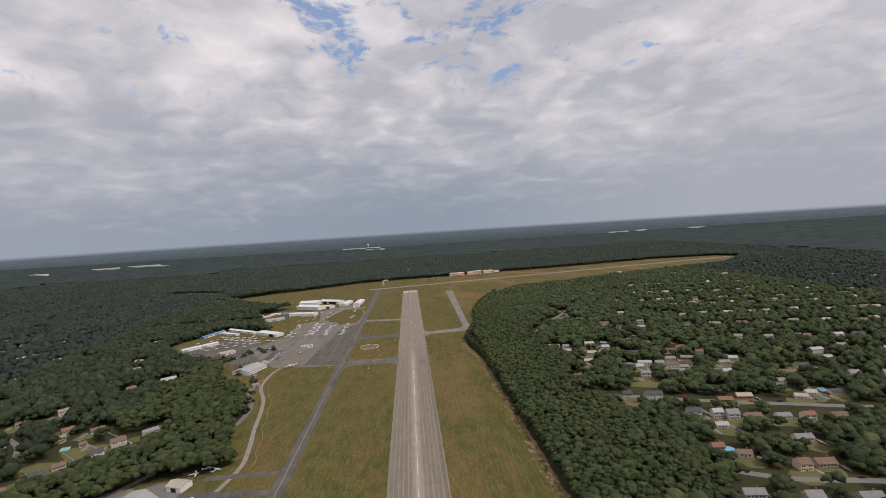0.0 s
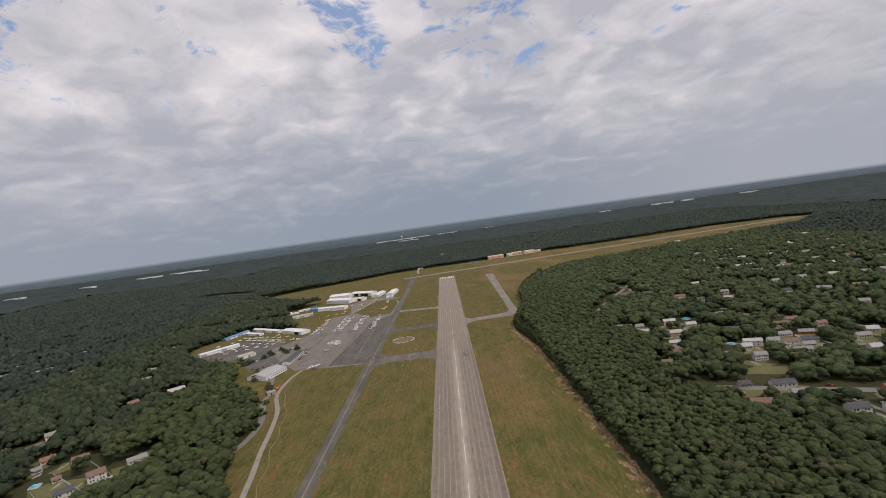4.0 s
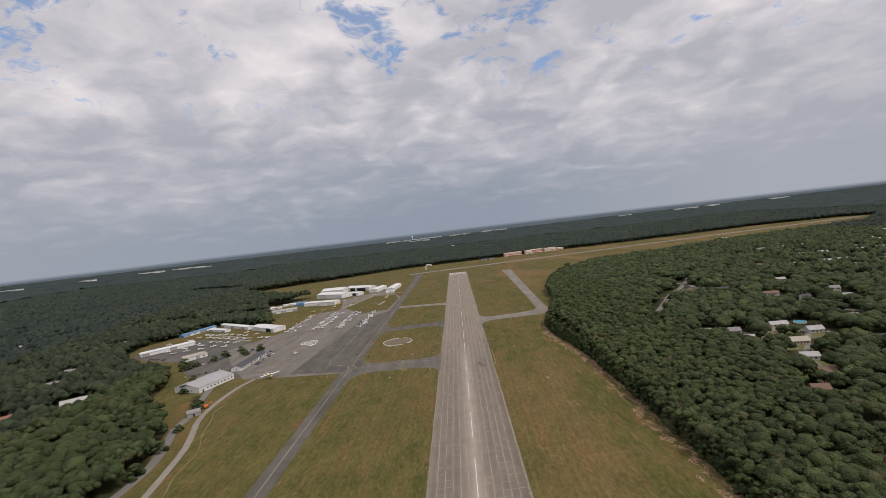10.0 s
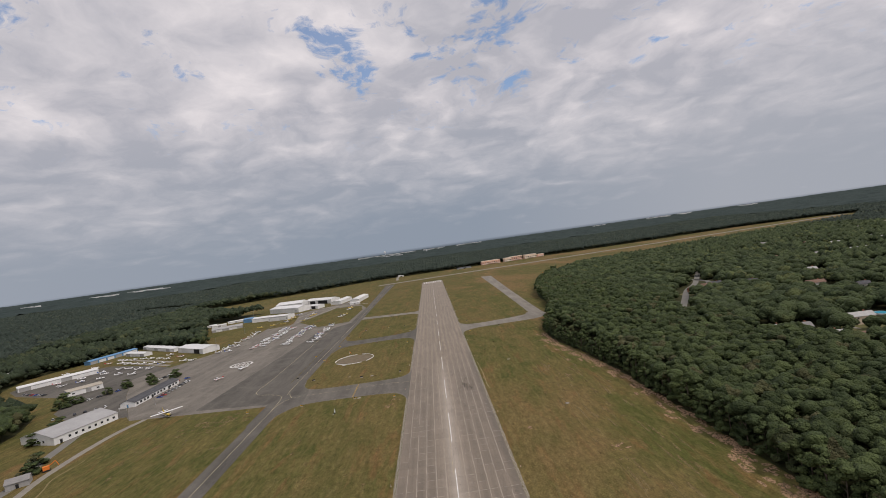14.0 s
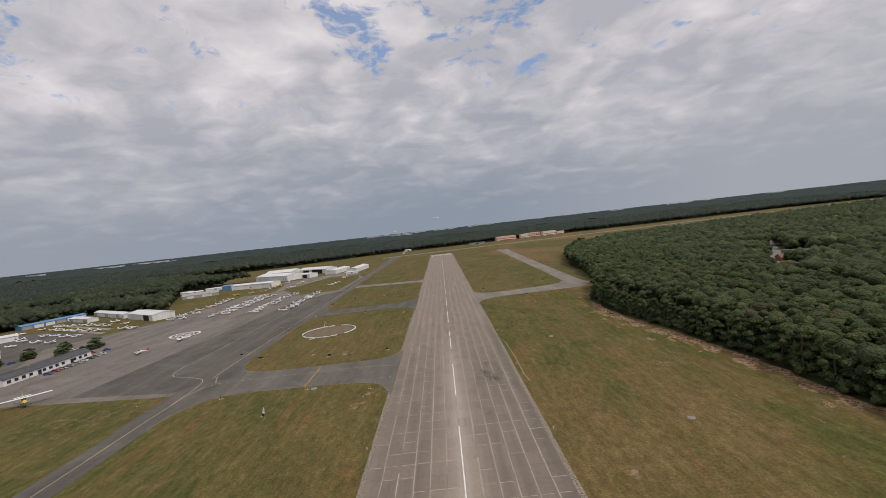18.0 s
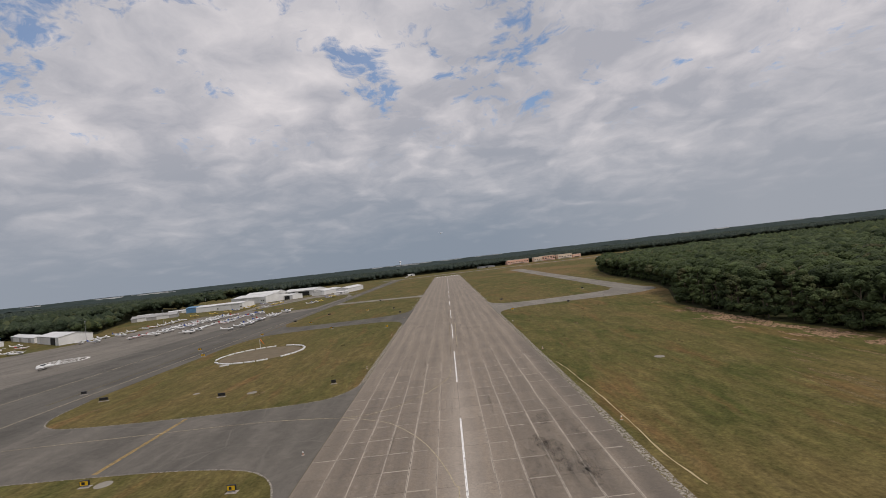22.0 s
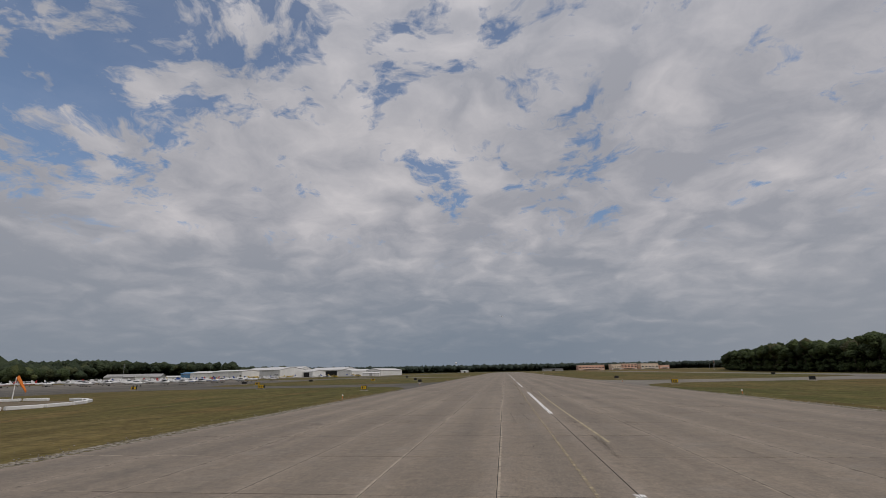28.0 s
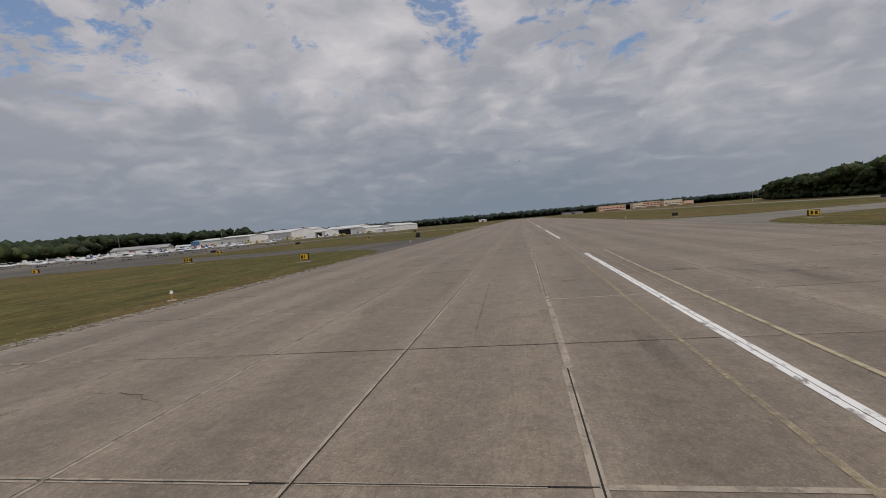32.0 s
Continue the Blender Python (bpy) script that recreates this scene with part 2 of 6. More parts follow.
def concrete(name, per_object):
    """Old runway concrete: slab to slab tone, rubbed lanes, dark blotches and exposed aggregate."""
    m = bpy.data.materials.new(name)
    m.use_nodes = True
    g = Nodes(m.node_tree)
    geo = g.n("ShaderNodeNewGeometry")
    pos = geo.outputs["Position"]
    lane = g.noise(g.vmath("MULTIPLY", pos, (1.0, 0.05, 1.0)), 0.45, 5.0, 0.6)
    blotch = g.noise(pos, 0.33, 6.0, 0.65, 0.5)
    broom = g.noise(g.vmath("MULTIPLY", pos, (9.0, 1.0, 1.0)), 1.6, 3.0, 0.6)
    grit = g.noise(pos, 14.0, 5.0, 0.75, 0.6)
    speck = g.n("ShaderNodeTexVoronoi", ins={"Vector": pos, "Scale": 17.0}).outputs["Distance"]
    col = g.mix(g.ramp(lane, 0.35, 0.65), (0.192, 0.153, 0.112), (0.270, 0.217, 0.160))
    col = g.mix(g.math("MULTIPLY", g.ramp(blotch, 0.52, 0.74), 0.55), col, (0.150, 0.130, 0.102))
    col = g.mix(g.math("MULTIPLY", g.ramp(blotch, 0.44, 0.28), 0.4), col, (0.30, 0.268, 0.232))
    col = g.mix(g.math("MULTIPLY", g.ramp(broom, 0.48, 0.70), 0.45), col, (0.142, 0.123, 0.099))
    worn = g.noise(pos, 0.9, 5.0, 0.65, 0.4)
    col = g.mix(g.math("MULTIPLY", g.math("MULTIPLY", g.ramp(speck, 0.26, 0.10), g.ramp(grit, 0.40, 0.58)), g.ramp(worn, 0.42, 0.62)), col, (0.44, 0.37, 0.30))
    col = g.mix(g.ramp(worn, 0.52, 0.34, 0.0, 0.30), col, (0.125, 0.105, 0.083))
    # paler rubbed strips along the lengthwise joints, darker middles
    across = g.math("ABSOLUTE", g.math("SUBTRACT", g.math("FRACT", g.math("DIVIDE", g.n("ShaderNodeSeparateXYZ", ins={0: pos}).outputs[0], 3.81)), 0.5))
    rub = g.math("ADD", across, g.math("MULTIPLY", g.math("SUBTRACT", blotch, 0.5), 0.55))
    col = g.mix(g.ramp(rub, 0.34, 0.52, 0.0, 0.42), col, (0.305, 0.252, 0.200))
    col = g.mix(g.ramp(rub, 0.24, 0.04, 0.0, 0.30), col, (0.150, 0.127, 0.100))
    # pale strip along the centreline, on the southern half
    sep = g.n("ShaderNodeSeparateXYZ", ins={0: pos})
    off = g.math("ADD", g.math("ABSOLUTE", sep.outputs[0]), g.math("MULTIPLY", g.math("SUBTRACT", lane, 0.5), 3.0))
    south = g.ramp(sep.outputs[1], 40.0, -60.0)
    col = g.mix(g.math("MULTIPLY", g.ramp(off, 3.4, 0.8, 0.0, 0.50), south), col, (0.42, 0.37, 0.31))
    col = g.mix(g.math("MULTIPLY", g.ramp(off, 8.0, 4.0, 0.0, 0.22), south), col, (0.34, 0.29, 0.24))
    # weathered darker towards the south, and grimy along the eastern edge
    age = g.ramp(sep.outputs[1], 70.0, -30.0, 0.0, 0.38)
    col = g.mix(g.math("MULTIPLY", age, g.ramp(off, 3.0, 9.0)), col, (0.120, 0.100, 0.078))
    grime = g.math("ADD", sep.outputs[0], g.math("MULTIPLY", g.math("SUBTRACT", blotch, 0.5), 5.0))
    col = g.mix(g.math("MULTIPLY", g.ramp(grime, 19.6, 21.6, 0.0, 0.50), g.ramp(sep.outputs[1], 90.0, 20.0)), col, (0.098, 0.083, 0.064))
    mid = g.noise(pos, 2.6, 7.0, 0.72)
    sand = g.noise(pos, 38.0, 3.0, 0.8)
    v = g.math("MULTIPLY", g.ramp(grit, 0.3, 0.7, 0.72, 1.28), g.ramp(mid, 0.3, 0.7, 0.82, 1.18))
    v = g.math("MULTIPLY", v, g.ramp(sand, 0.3, 0.7, 0.80, 1.20))
    rnd = g.n("ShaderNodeObjectInfo").outputs["Random"] if per_object else geo.outputs["Random Per Island"]
    v = g.math("MULTIPLY", v, g.ramp(rnd, 0.0, 1.0, 0.93, 1.07))
    col = g.mix(1.0, col, g.n("ShaderNodeCombineColor", ins={0: v, 1: v, 2: v}).outputs[0], "MULTIPLY")
    bsdf = g.n("ShaderNodeBsdfPrincipled", ins={"Base Color": col, "Roughness": 0.68, "Specular IOR Level": 0.45})
    bp = g.n("ShaderNodeBump", ins={"Strength": 0.35, "Distance": 0.01, "Height": grit})
    g.t.links.new(bp.outputs[0], bsdf.inputs["Normal"])
    g.n("ShaderNodeOutputMaterial", ins={0: bsdf.outputs[0]})
    return m


M_CONC = concrete("runway_concrete", False)
M_CONCO = concrete("runway_concrete_near", True)
M_JOINT = material("dark_joint_sealant", (0.018, 0.017, 0.016), (0.045, 0.042, 0.038), 0.5, 3.0, 0.9)
M_SPALL = material("pale_spalled_edge", (0.30, 0.265, 0.225), (0.40, 0.36, 0.31), 0.6, 4.0, 0.95)
M_GRAVEL = material("pale_gravel", (0.19, 0.17, 0.14), (0.29, 0.265, 0.23), 1.2, 8.0, 0.95, 0.6, 0.03, island=0.25)


def asphalt(name, dark, pale, patch, seam):
    """Old asphalt: paver lanes, faded patches, seams and grit."""
    m = bpy.data.materials.new(name)
    m.use_nodes = True
    g = Nodes(m.node_tree)
    pos = g.n("ShaderNodeNewGeometry").outputs["Position"]
    lane = g.noise(g.vmath("MULTIPLY", pos, (1.0, 0.12, 1.0)), 0.12, 5.0, 0.6)
    fade = g.noise(pos, 0.045, 6.0, 0.65, 0.8)
    mottle = g.noise(pos, 0.6, 5.0, 0.65)
    grit = g.noise(pos, 9.0, 3.0, 0.7)
    col = g.mix(g.ramp(lane, 0.38, 0.62), dark, pale)
    col = g.mix(g.math("MULTIPLY", g.ramp(fade, 0.48, 0.66), 0.8), col, patch)
    cell = g.n("ShaderNodeTexVoronoi", ins={"Vector": g.vmath("ADD", pos, g.n("ShaderNodeTexNoise", ins={"Vector": pos, "Scale": 0.2}).outputs["Color"]), "Scale": 0.07})
    cell.feature = "DISTANCE_TO_EDGE"
    col = g.mix(g.ramp(cell.outputs["Distance"], 0.012, 0.004, 0.0, 0.7), col, seam)
    v = g.math("MULTIPLY", g.ramp(mottle, 0.3, 0.7, 0.88, 1.12), g.ramp(grit, 0.3, 0.7, 0.80, 1.20))
    col = g.mix(1.0, col, g.n("ShaderNodeCombineColor", ins={0: v, 1: v, 2: v}).outputs[0], "MULTIPLY")
    bsdf = g.n("ShaderNodeBsdfPrincipled", ins={"Base Color": col, "Roughness": 0.9, "Specular IOR Level": 0.25})
    bp = g.n("ShaderNodeBump", ins={"Strength": 0.3, "Distance": 0.01, "Height": grit})
    g.t.links.new(bp.outputs[0], bsdf.inputs["Normal"])
    g.n("ShaderNodeOutputMaterial", ins={0: bsdf.outputs[0]})
    return m


M_ASPH = asphalt("worn_asphalt", (0.128, 0.116, 0.098), (0.182, 0.164, 0.138), (0.215, 0.192, 0.160), (0.190, 0.172, 0.145))
M_ASPHD = asphalt("dark_asphalt", (0.078, 0.072, 0.061), (0.118, 0.108, 0.092), (0.138, 0.126, 0.108), (0.115, 0.106, 0.092))
M_ASPHL = asphalt("old_pale_asphalt", (0.165, 0.150, 0.126), (0.225, 0.205, 0.174), (0.26, 0.238, 0.204), (0.12, 0.108, 0.095))
M_ASPHM = asphalt("grey_asphalt", (0.102, 0.093, 0.079), (0.146, 0.132, 0.112), (0.168, 0.151, 0.128), (0.150, 0.136, 0.116))
M_ROAD = material("road_surface", (0.15, 0.143, 0.128), (0.20, 0.192, 0.172), 0.06, 1.1, 0.9, 0.2, 0.01)
M_PATH = material("pale_gravel_track", (0.205, 0.186, 0.154), (0.290, 0.265, 0.222), 0.1, 1.2, 0.95)
M_CLAY = material("pale_clay", (0.36, 0.29, 0.16), (0.46, 0.38, 0.23), 0.3, 2.0, 0.95)
M_ROOFR = material("faded_red_roof", (0.21, 0.105, 0.075), (0.27, 0.145, 0.105), 0.4, 3.0, 0.9)
M_STRAW = material("dry_straw_grass", (0.150, 0.116, 0.048), (0.195, 0.150, 0.070), 0.2, 1.5, 0.95, island=0.3)
M_LAWN = material("garden_lawn", (0.085, 0.095, 0.032), (0.15, 0.13, 0.055), 0.05, 0.6, 0.95)
M_LEAF = foliage("summer_foliage", (0.042, 0.060, 0.026), (0.100, 0.128, 0.050), (0.140, 0.156, 0.054), 0.085)
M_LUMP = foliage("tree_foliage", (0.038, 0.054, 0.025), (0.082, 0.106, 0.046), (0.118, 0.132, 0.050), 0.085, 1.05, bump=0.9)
# far canopy greens turned bluish: distance haze is mixed into this colour
M_HAZE_CANOPY = material("hazy_far_canopy", (0.030, 0.043, 0.041), (0.052, 0.069, 0.064), 0.010, 0.06, 0.95, 1.0, 4.0, island=0.2, spec=0.05)
M_PINE = foliage("woodland_foliage", (0.044, 0.062, 0.027), (0.094, 0.122, 0.047), (0.112, 0.100, 0.050), 0.16)
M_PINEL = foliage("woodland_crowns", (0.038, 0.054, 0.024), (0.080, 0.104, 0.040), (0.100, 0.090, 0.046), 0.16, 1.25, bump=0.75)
# leaf colours darkened; the dimness of the western woods is painted in
M_DIMLEAF = foliage("dimmed_foliage", (0.028, 0.041, 0.024), (0.060, 0.078, 0.042), (0.085, 0.095, 0.045), 0.10, bump=1.0)
# distant trees: leaf greens greyed towards blue to carry the air's haze
M_HAZEW = foliage("hazy_distant_foliage", (0.036, 0.051, 0.042), (0.064, 0.083, 0.064), (0.085, 0.100, 0.062), 0.05, bump=1.6)
M_BARK = material("grey_bark", (0.075, 0.06, 0.045), (0.13, 0.105, 0.08), 1.0, 6.0, 0.95)
M_WHITE = material("white_paint", (0.70, 0.69, 0.66), (0.58, 0.57, 0.54), 0.8, 6.0, 0.8)
M_WALL = material("white_metal_siding", (0.78, 0.78, 0.77), (0.66, 0.66, 0.65), 0.15, 1.5, 0.55, 0.1, 0.02)
M_ROOFG = material("grey_metal_roof", (0.30, 0.295, 0.29), (0.39, 0.385, 0.375), 0.12, 1.0, 0.5, 0.1, 0.02)
M_ROOFW = material("white_metal_roof", (0.70, 0.70, 0.69), (0.58, 0.58, 0.57), 0.1, 1.0, 0.5, 0.1, 0.02)
M_ROOFP = material("pale_grey_shingle_roof", (0.34, 0.335, 0.325), (0.44, 0.43, 0.415), 0.4, 3.0, 0.9)
M_SIDING = material("painted_house_siding", (0.62, 0.61, 0.58), (0.50, 0.49, 0.465), 0.3, 2.0, 0.8, objrand=0.12)
M_ROOFD = material("dark_shingle_roof", (0.060, 0.062, 0.068), (0.10, 0.10, 0.105), 0.3, 3.0, 0.9)
M_ROOFT = material("tan_flat_roof", (0.36, 0.32, 0.26), (0.44, 0.40, 0.33), 0.1, 1.0, 0.9)
M_BLUE = material("blue_metal_siding", (0.085, 0.20, 0.36), (0.12, 0.26, 0.42), 0.2, 1.5, 0.5)
# near-black panel colour: painted inner shade of open bays, also dark doors
M_DARK = material("dark_opening", (0.012, 0.012, 0.013), (0.025, 0.025, 0.026), 0.5, 3.0, 0.8)
M_GLASS = material("window_glass", (0.02, 0.025, 0.03), (0.035, 0.04, 0.045), 0.5, 2.0, 0.08, 0.0, spec=0.6)
M_PINK = material("terracotta_cladding", (0.64, 0.38, 0.28), (0.70, 0.45, 0.34), 0.08, 1.0, 0.85)
M_TAN = material("tan_cladding", (0.66, 0.54, 0.41), (0.72, 0.60, 0.48), 0.08, 1.0, 0.85)
M_DUST = material("grey_brown_dust", (0.125, 0.100, 0.062), (0.185, 0.148, 0.098), 0.3, 2.0, 0.95)
M_AWHITE = material("aircraft_white", (0.78, 0.78, 0.77), (0.68, 0.68, 0.67), 0.6, 3.0, 0.3, 0.0, spec=0.5)
M_AYEL = material("aircraft_yellow", (0.62, 0.46, 0.09), (0.52, 0.38, 0.08), 0.6, 3.0, 0.35, 0.0, spec=0.5)
M_ARED = material("red_trim", (0.45, 0.045, 0.04), (0.36, 0.04, 0.035), 0.6, 3.0, 0.4, 0.0)
M_ABLUE = material("blue_trim", (0.05, 0.10, 0.36), (0.04, 0.08, 0.28), 0.6, 3.0, 0.4, 0.0)
M_RUBBER = material("black_rubber", (0.015, 0.015, 0.015), (0.025, 0.025, 0.025), 2.0, 8.0, 0.9)
M_METAL = material("galvanised_metal", (0.35, 0.35, 0.35), (0.45, 0.45, 0.45), 1.0, 5.0, 0.45, 0.0, metal=0.8)
M_SIGNY = material("sign_yellow", (0.75, 0.47, 0.02), (0.66, 0.40, 0.02), 1.0, 6.0, 0.5)
M_SIGNK = material("sign_black", (0.015, 0.015, 0.015), (0.03, 0.03, 0.03), 1.0, 6.0, 0.6)
M_ORANGE = material("orange_fabric", (0.72, 0.20, 0.03), (0.62, 0.17, 0.03), 1.0, 6.0, 0.8)
M_POOL = material("pool_water", (0.07, 0.36, 0.52), (0.10, 0.44, 0.60), 0.6, 3.0, 0.1, 0.1, 0.05, spec=0.5)
M_BRICK = material("red_brick_wall", (0.30, 0.12, 0.075), (0.36, 0.16, 0.10), 0.6, 4.0, 0.9)
M_BROWN = material("brown_shingle_roof", (0.16, 0.10, 0.075), (0.22, 0.145, 0.11), 0.4, 3.0, 0.9)
M_GREYSH = material("grey_shingle_roof", (0.20, 0.195, 0.19), (0.28, 0.27, 0.26), 0.4, 3.0, 0.9)


def grass_material():
    """Mown airfield grass: green and brown patches, faint mowing lanes, fine grain."""
    m = bpy.data.materials.new("airfield_grass")
    m.use_nodes = True
    g = Nodes(m.node_tree)
    pos = g.n("ShaderNodeNewGeometry").outputs["Position"]
    along = g.vmath("MULTIPLY", pos, (1.0, 0.22, 1.0))
    wide = g.noise(g.vmath("MULTIPLY", pos, (1.0, 0.45, 1.0)), 0.011, 5.0, 0.6, 0.6)
    mid = g.noise(g.vmath("MULTIPLY", pos, (1.0, 0.40, 1.0)), 0.085, 8.0, 0.7, 0.3)
    lane = g.noise(along, 0.35, 4.0, 0.6)
    grain = g.noise(pos, 1.6, 5.0, 0.7)
    col = g.mix(g.ramp(mid, 0.38, 0.62), (0.069, 0.073, 0.020), (0.122, 0.101, 0.035))
    across = g.n("ShaderNodeSeparateXYZ", ins={0: pos}).outputs[0]
    dry = g.ramp(across, 20.0, 60.0, 0.30, 0.80)
    col = g.mix(g.math("MULTIPLY", g.ramp(wide, 0.44, 0.60), dry), col, (0.180, 0.114, 0.052))
    # a greener band in front of the woods
    band = g.math("MULTIPLY", g.ramp(across, 72.0, 84.0), g.ramp(across, 100.0, 92.0))
    col = g.mix(g.math("MULTIPLY", g.math("MULTIPLY", band, g.ramp(mid, 0.60, 0.44)), 0.65), col, (0.072, 0.078, 0.020))
    # red-brown scorched streaks along the mowing
    scorch = g.noise(g.vmath("MULTIPLY", pos, (1.0, 0.20, 1.0)), 0.10, 6.0, 0.66, 0.4)
    col = g.mix(g.math("MULTIPLY", g.ramp(scorch, 0.54, 0.68), 0.60), col, (0.180, 0.096, 0.042))
    # mower lanes
    wave = g.n("ShaderNodeTexWave", ins={"Vector": pos, "Scale": 0.075, "Distortion": 1.6, "Detail": 3.0, "Detail Scale": 0.25})
    v = g.ramp(wave.outputs["Fac"], 0.2, 0.8, 0.965, 1.035)
    col = g.mix(1.0, col, g.n("ShaderNodeCombineColor", ins={0: v, 1: v, 2: v}).outputs[0], "MULTIPLY")
    col = g.mix(g.math("MULTIPLY", g.ramp(lane, 0.50, 0.70), 0.30), col, (0.200, 0.158, 0.070))
    col = g.mix(g.math("MULTIPLY", g.ramp(lane, 0.46, 0.32), 0.30), col, (0.066, 0.070, 0.020))
    tuft = g.noise(g.vmath("MULTIPLY", pos, (1.0, 0.42, 1.0)), 0.60, 6.0, 0.74)
    v = g.math("MULTIPLY", g.ramp(grain, 0.3, 0.7, 0.62, 1.38), g.ramp(tuft, 0.3, 0.7, 0.62, 1.38))
    col = g.mix(1.0, col, g.n("ShaderNodeCombineColor", ins={0: v, 1: v, 2: v}).outputs[0], "MULTIPLY")
    bsdf = g.n("ShaderNodeBsdfPrincipled", ins={"Base Color": col, "Roughness": 0.95, "Specular IOR Level": 0.1})
    bp = g.n("ShaderNodeBump", ins={"Strength": 0.5, "Distance": 0.15, "Height": grain})
    g.t.links.new(bp.outputs[0], bsdf.inputs["Normal"])
    g.n("ShaderNodeOutputMaterial", ins={0: bsdf.outputs[0]})
    return m


def worn_film(name, colour, lo, hi, most, scale, squash):
    """A thin worn film: see-through where it has rubbed away."""
    m = bpy.data.materials.new(name)
    m.use_nodes = True
    g = Nodes(m.node_tree)
    pos = g.n("ShaderNodeNewGeometry").outputs["Position"]
    n = g.noise(g.vmath("MULTIPLY", pos, squash), scale, 5.0, 0.7)
    fac = g.ramp(n, lo, hi, 0.0, most)
    bsdf = g.n("ShaderNodeBsdfPrincipled", ins={"Base Color": (*colour, 1.0), "Roughness": 0.9, "Specular IOR Level": 0.2})
    mix = g.n("ShaderNodeMixShader", ins={0: fac, 1: g.n("ShaderNodeBsdfTransparent").outputs[0], 2: bsdf.outputs[0]})
    g.n("ShaderNodeOutputMaterial", ins={0: mix.outputs[0]})
    return m


M_GRASS = grass_material()
M_HOLD = worn_film("hold_line_paint", (0.50, 0.34, 0.11), 0.24, 0.54, 0.78, 1.8, (1.0, 1.0, 1.0))
M_EDGE = worn_film("worn_slab_edge", (0.45, 0.385, 0.305), 0.20, 0.54, 0.86, 2.2, (1.0, 1.0, 1.0))
M_TYRE = worn_film("tyre_rubber", (0.030, 0.027, 0.025), 0.30, 0.70, 0.30, 2.0, (1.0, 0.5, 1.0))
M_LINE = worn_film("faded_guide_line", (0.50, 0.43, 0.29), 0.20, 0.52, 0.88, 1.5, (1.0, 1.0, 1.0))
M_VERGE = worn_film("crumbled_verge", (0.34, 0.305, 0.25), 0.36, 0.58, 0.90, 2.4, (1.0, 1.0, 1.0))
M_BARE = worn_film("bare_sandy_patch", (0.30, 0.195, 0.115), 0.36, 0.54, 0.90, 0.8, (1.0, 1.0, 1.0))
M_THATCH = worn_film("thin_dry_grass", (0.225, 0.165, 0.075), 0.38, 0.60, 0.70, 0.7, (1.0, 1.0, 1.0))
M_STAIN = worn_film("rubber_stain", (0.035, 0.032, 0.03), 0.44, 0.72, 0.26, 1.3, (1.0, 0.12, 1.0))
M_HALO = worn_film("pale_joint_wear", (0.45, 0.395, 0.325), 0.12, 0.46, 0.86, 1.1, (1.0, 1.0, 1.0))
M_YELLOW = worn_film("faded_yellow_paint", (0.45, 0.375, 0.25), 0.34, 0.62, 0.74, 4.0, (1.0, 1.0, 1.0))
M_SMUDGE = worn_film("oil_smudge", (0.045, 0.040, 0.035), 0.36, 0.70, 0.16, 0.7, (1.0, 0.45, 1.0))
M_WORN = worn_film("worn_white_paint", (0.80, 0.79, 0.76), 0.31, 0.47, 1.0, 5.0, (1.0, 0.4, 1.0))


# ---- mesh helpers ----
def quads(name, verts, faces, mat, parent=None):
    me = bpy.data.meshes.new(name)
    me.from_pydata(verts, [], faces)
    me.materials.append(mat)
    me.update()
    ob = new(name, me)
    ob.parent = parent
    return ob


def sheet(name, poly, z, mat, label="", thick=0.0):
    """A flat polygon of ground or pavement."""
    bm = bmesh.new()
    vs = [bm.verts.new((x, y, z)) for x, y in poly]
    f = bm.faces.new(vs)
    f.normal_update()
    if f.normal.z < 0:
        f.normal_flip()
    bmesh.ops.triangulate(bm, faces=bm.faces[:], ngon_method="EAR_CLIP")
    me = bpy.data.meshes.new(name)
    bm.to_mesh(me)
    bm.free()
    me.materials.append(mat)
    return tagged(new(name, me), label, kind="structure")


def inside(px, py, poly):
    """Which points lie in a polygon."""
    p = np.array(poly, float)
    q = np.roll(p, -1, 0)
    res = np.zeros(px.shape, bool)
    for (x0, y0), (x1, y1) in zip(p, q):
        if y0 != y1:
            res ^= ((y0 > py) != (y1 > py)) & (px < (x1 - x0) * (py - y0) / (y1 - y0) + x0)
    return res


def box(bm, x0, x1, y0, y1, z0, z1, m=None):
    """A box into bm, through the pose m where one is given."""
    v = [bm.verts.new((x, y, z)) for z in (z0, z1) for x, y in ((x0, y0), (x1, y0), (x1, y1), (x0, y1))]
    for q in ((3, 2, 1, 0), (4, 5, 6, 7), (0, 1, 5, 4), (1, 2, 6, 5), (2, 3, 7, 6), (3, 0, 4, 7)):
        bm.faces.new([v[i] for i in q])
    if m:
        bmesh.ops.transform(bm, matrix=m, verts=v)
    return v


def tube(bm, a, b, r0, r1=None, n=8):
    """A tapered round bar from a to b."""
    a, b = Vector(a), Vector(b)
    r1 = r0 if r1 is None else r1
    q = (b - a).to_track_quat("Z", "Y")
    rings = []
    for c, r in ((a, r0), (b, r1)):
        rings.append([bm.verts.new(c + q @ Vector((r * math.cos(2 * math.pi * i / n), r * math.sin(2 * math.pi * i / n), 0))) for i in range(n)])
    for i in range(n):
        j = (i + 1) % n
        bm.faces.new((rings[0][i], rings[0][j], rings[1][j], rings[1][i]))
    bm.faces.new(rings[0][::-1])
    bm.faces.new(rings[1])


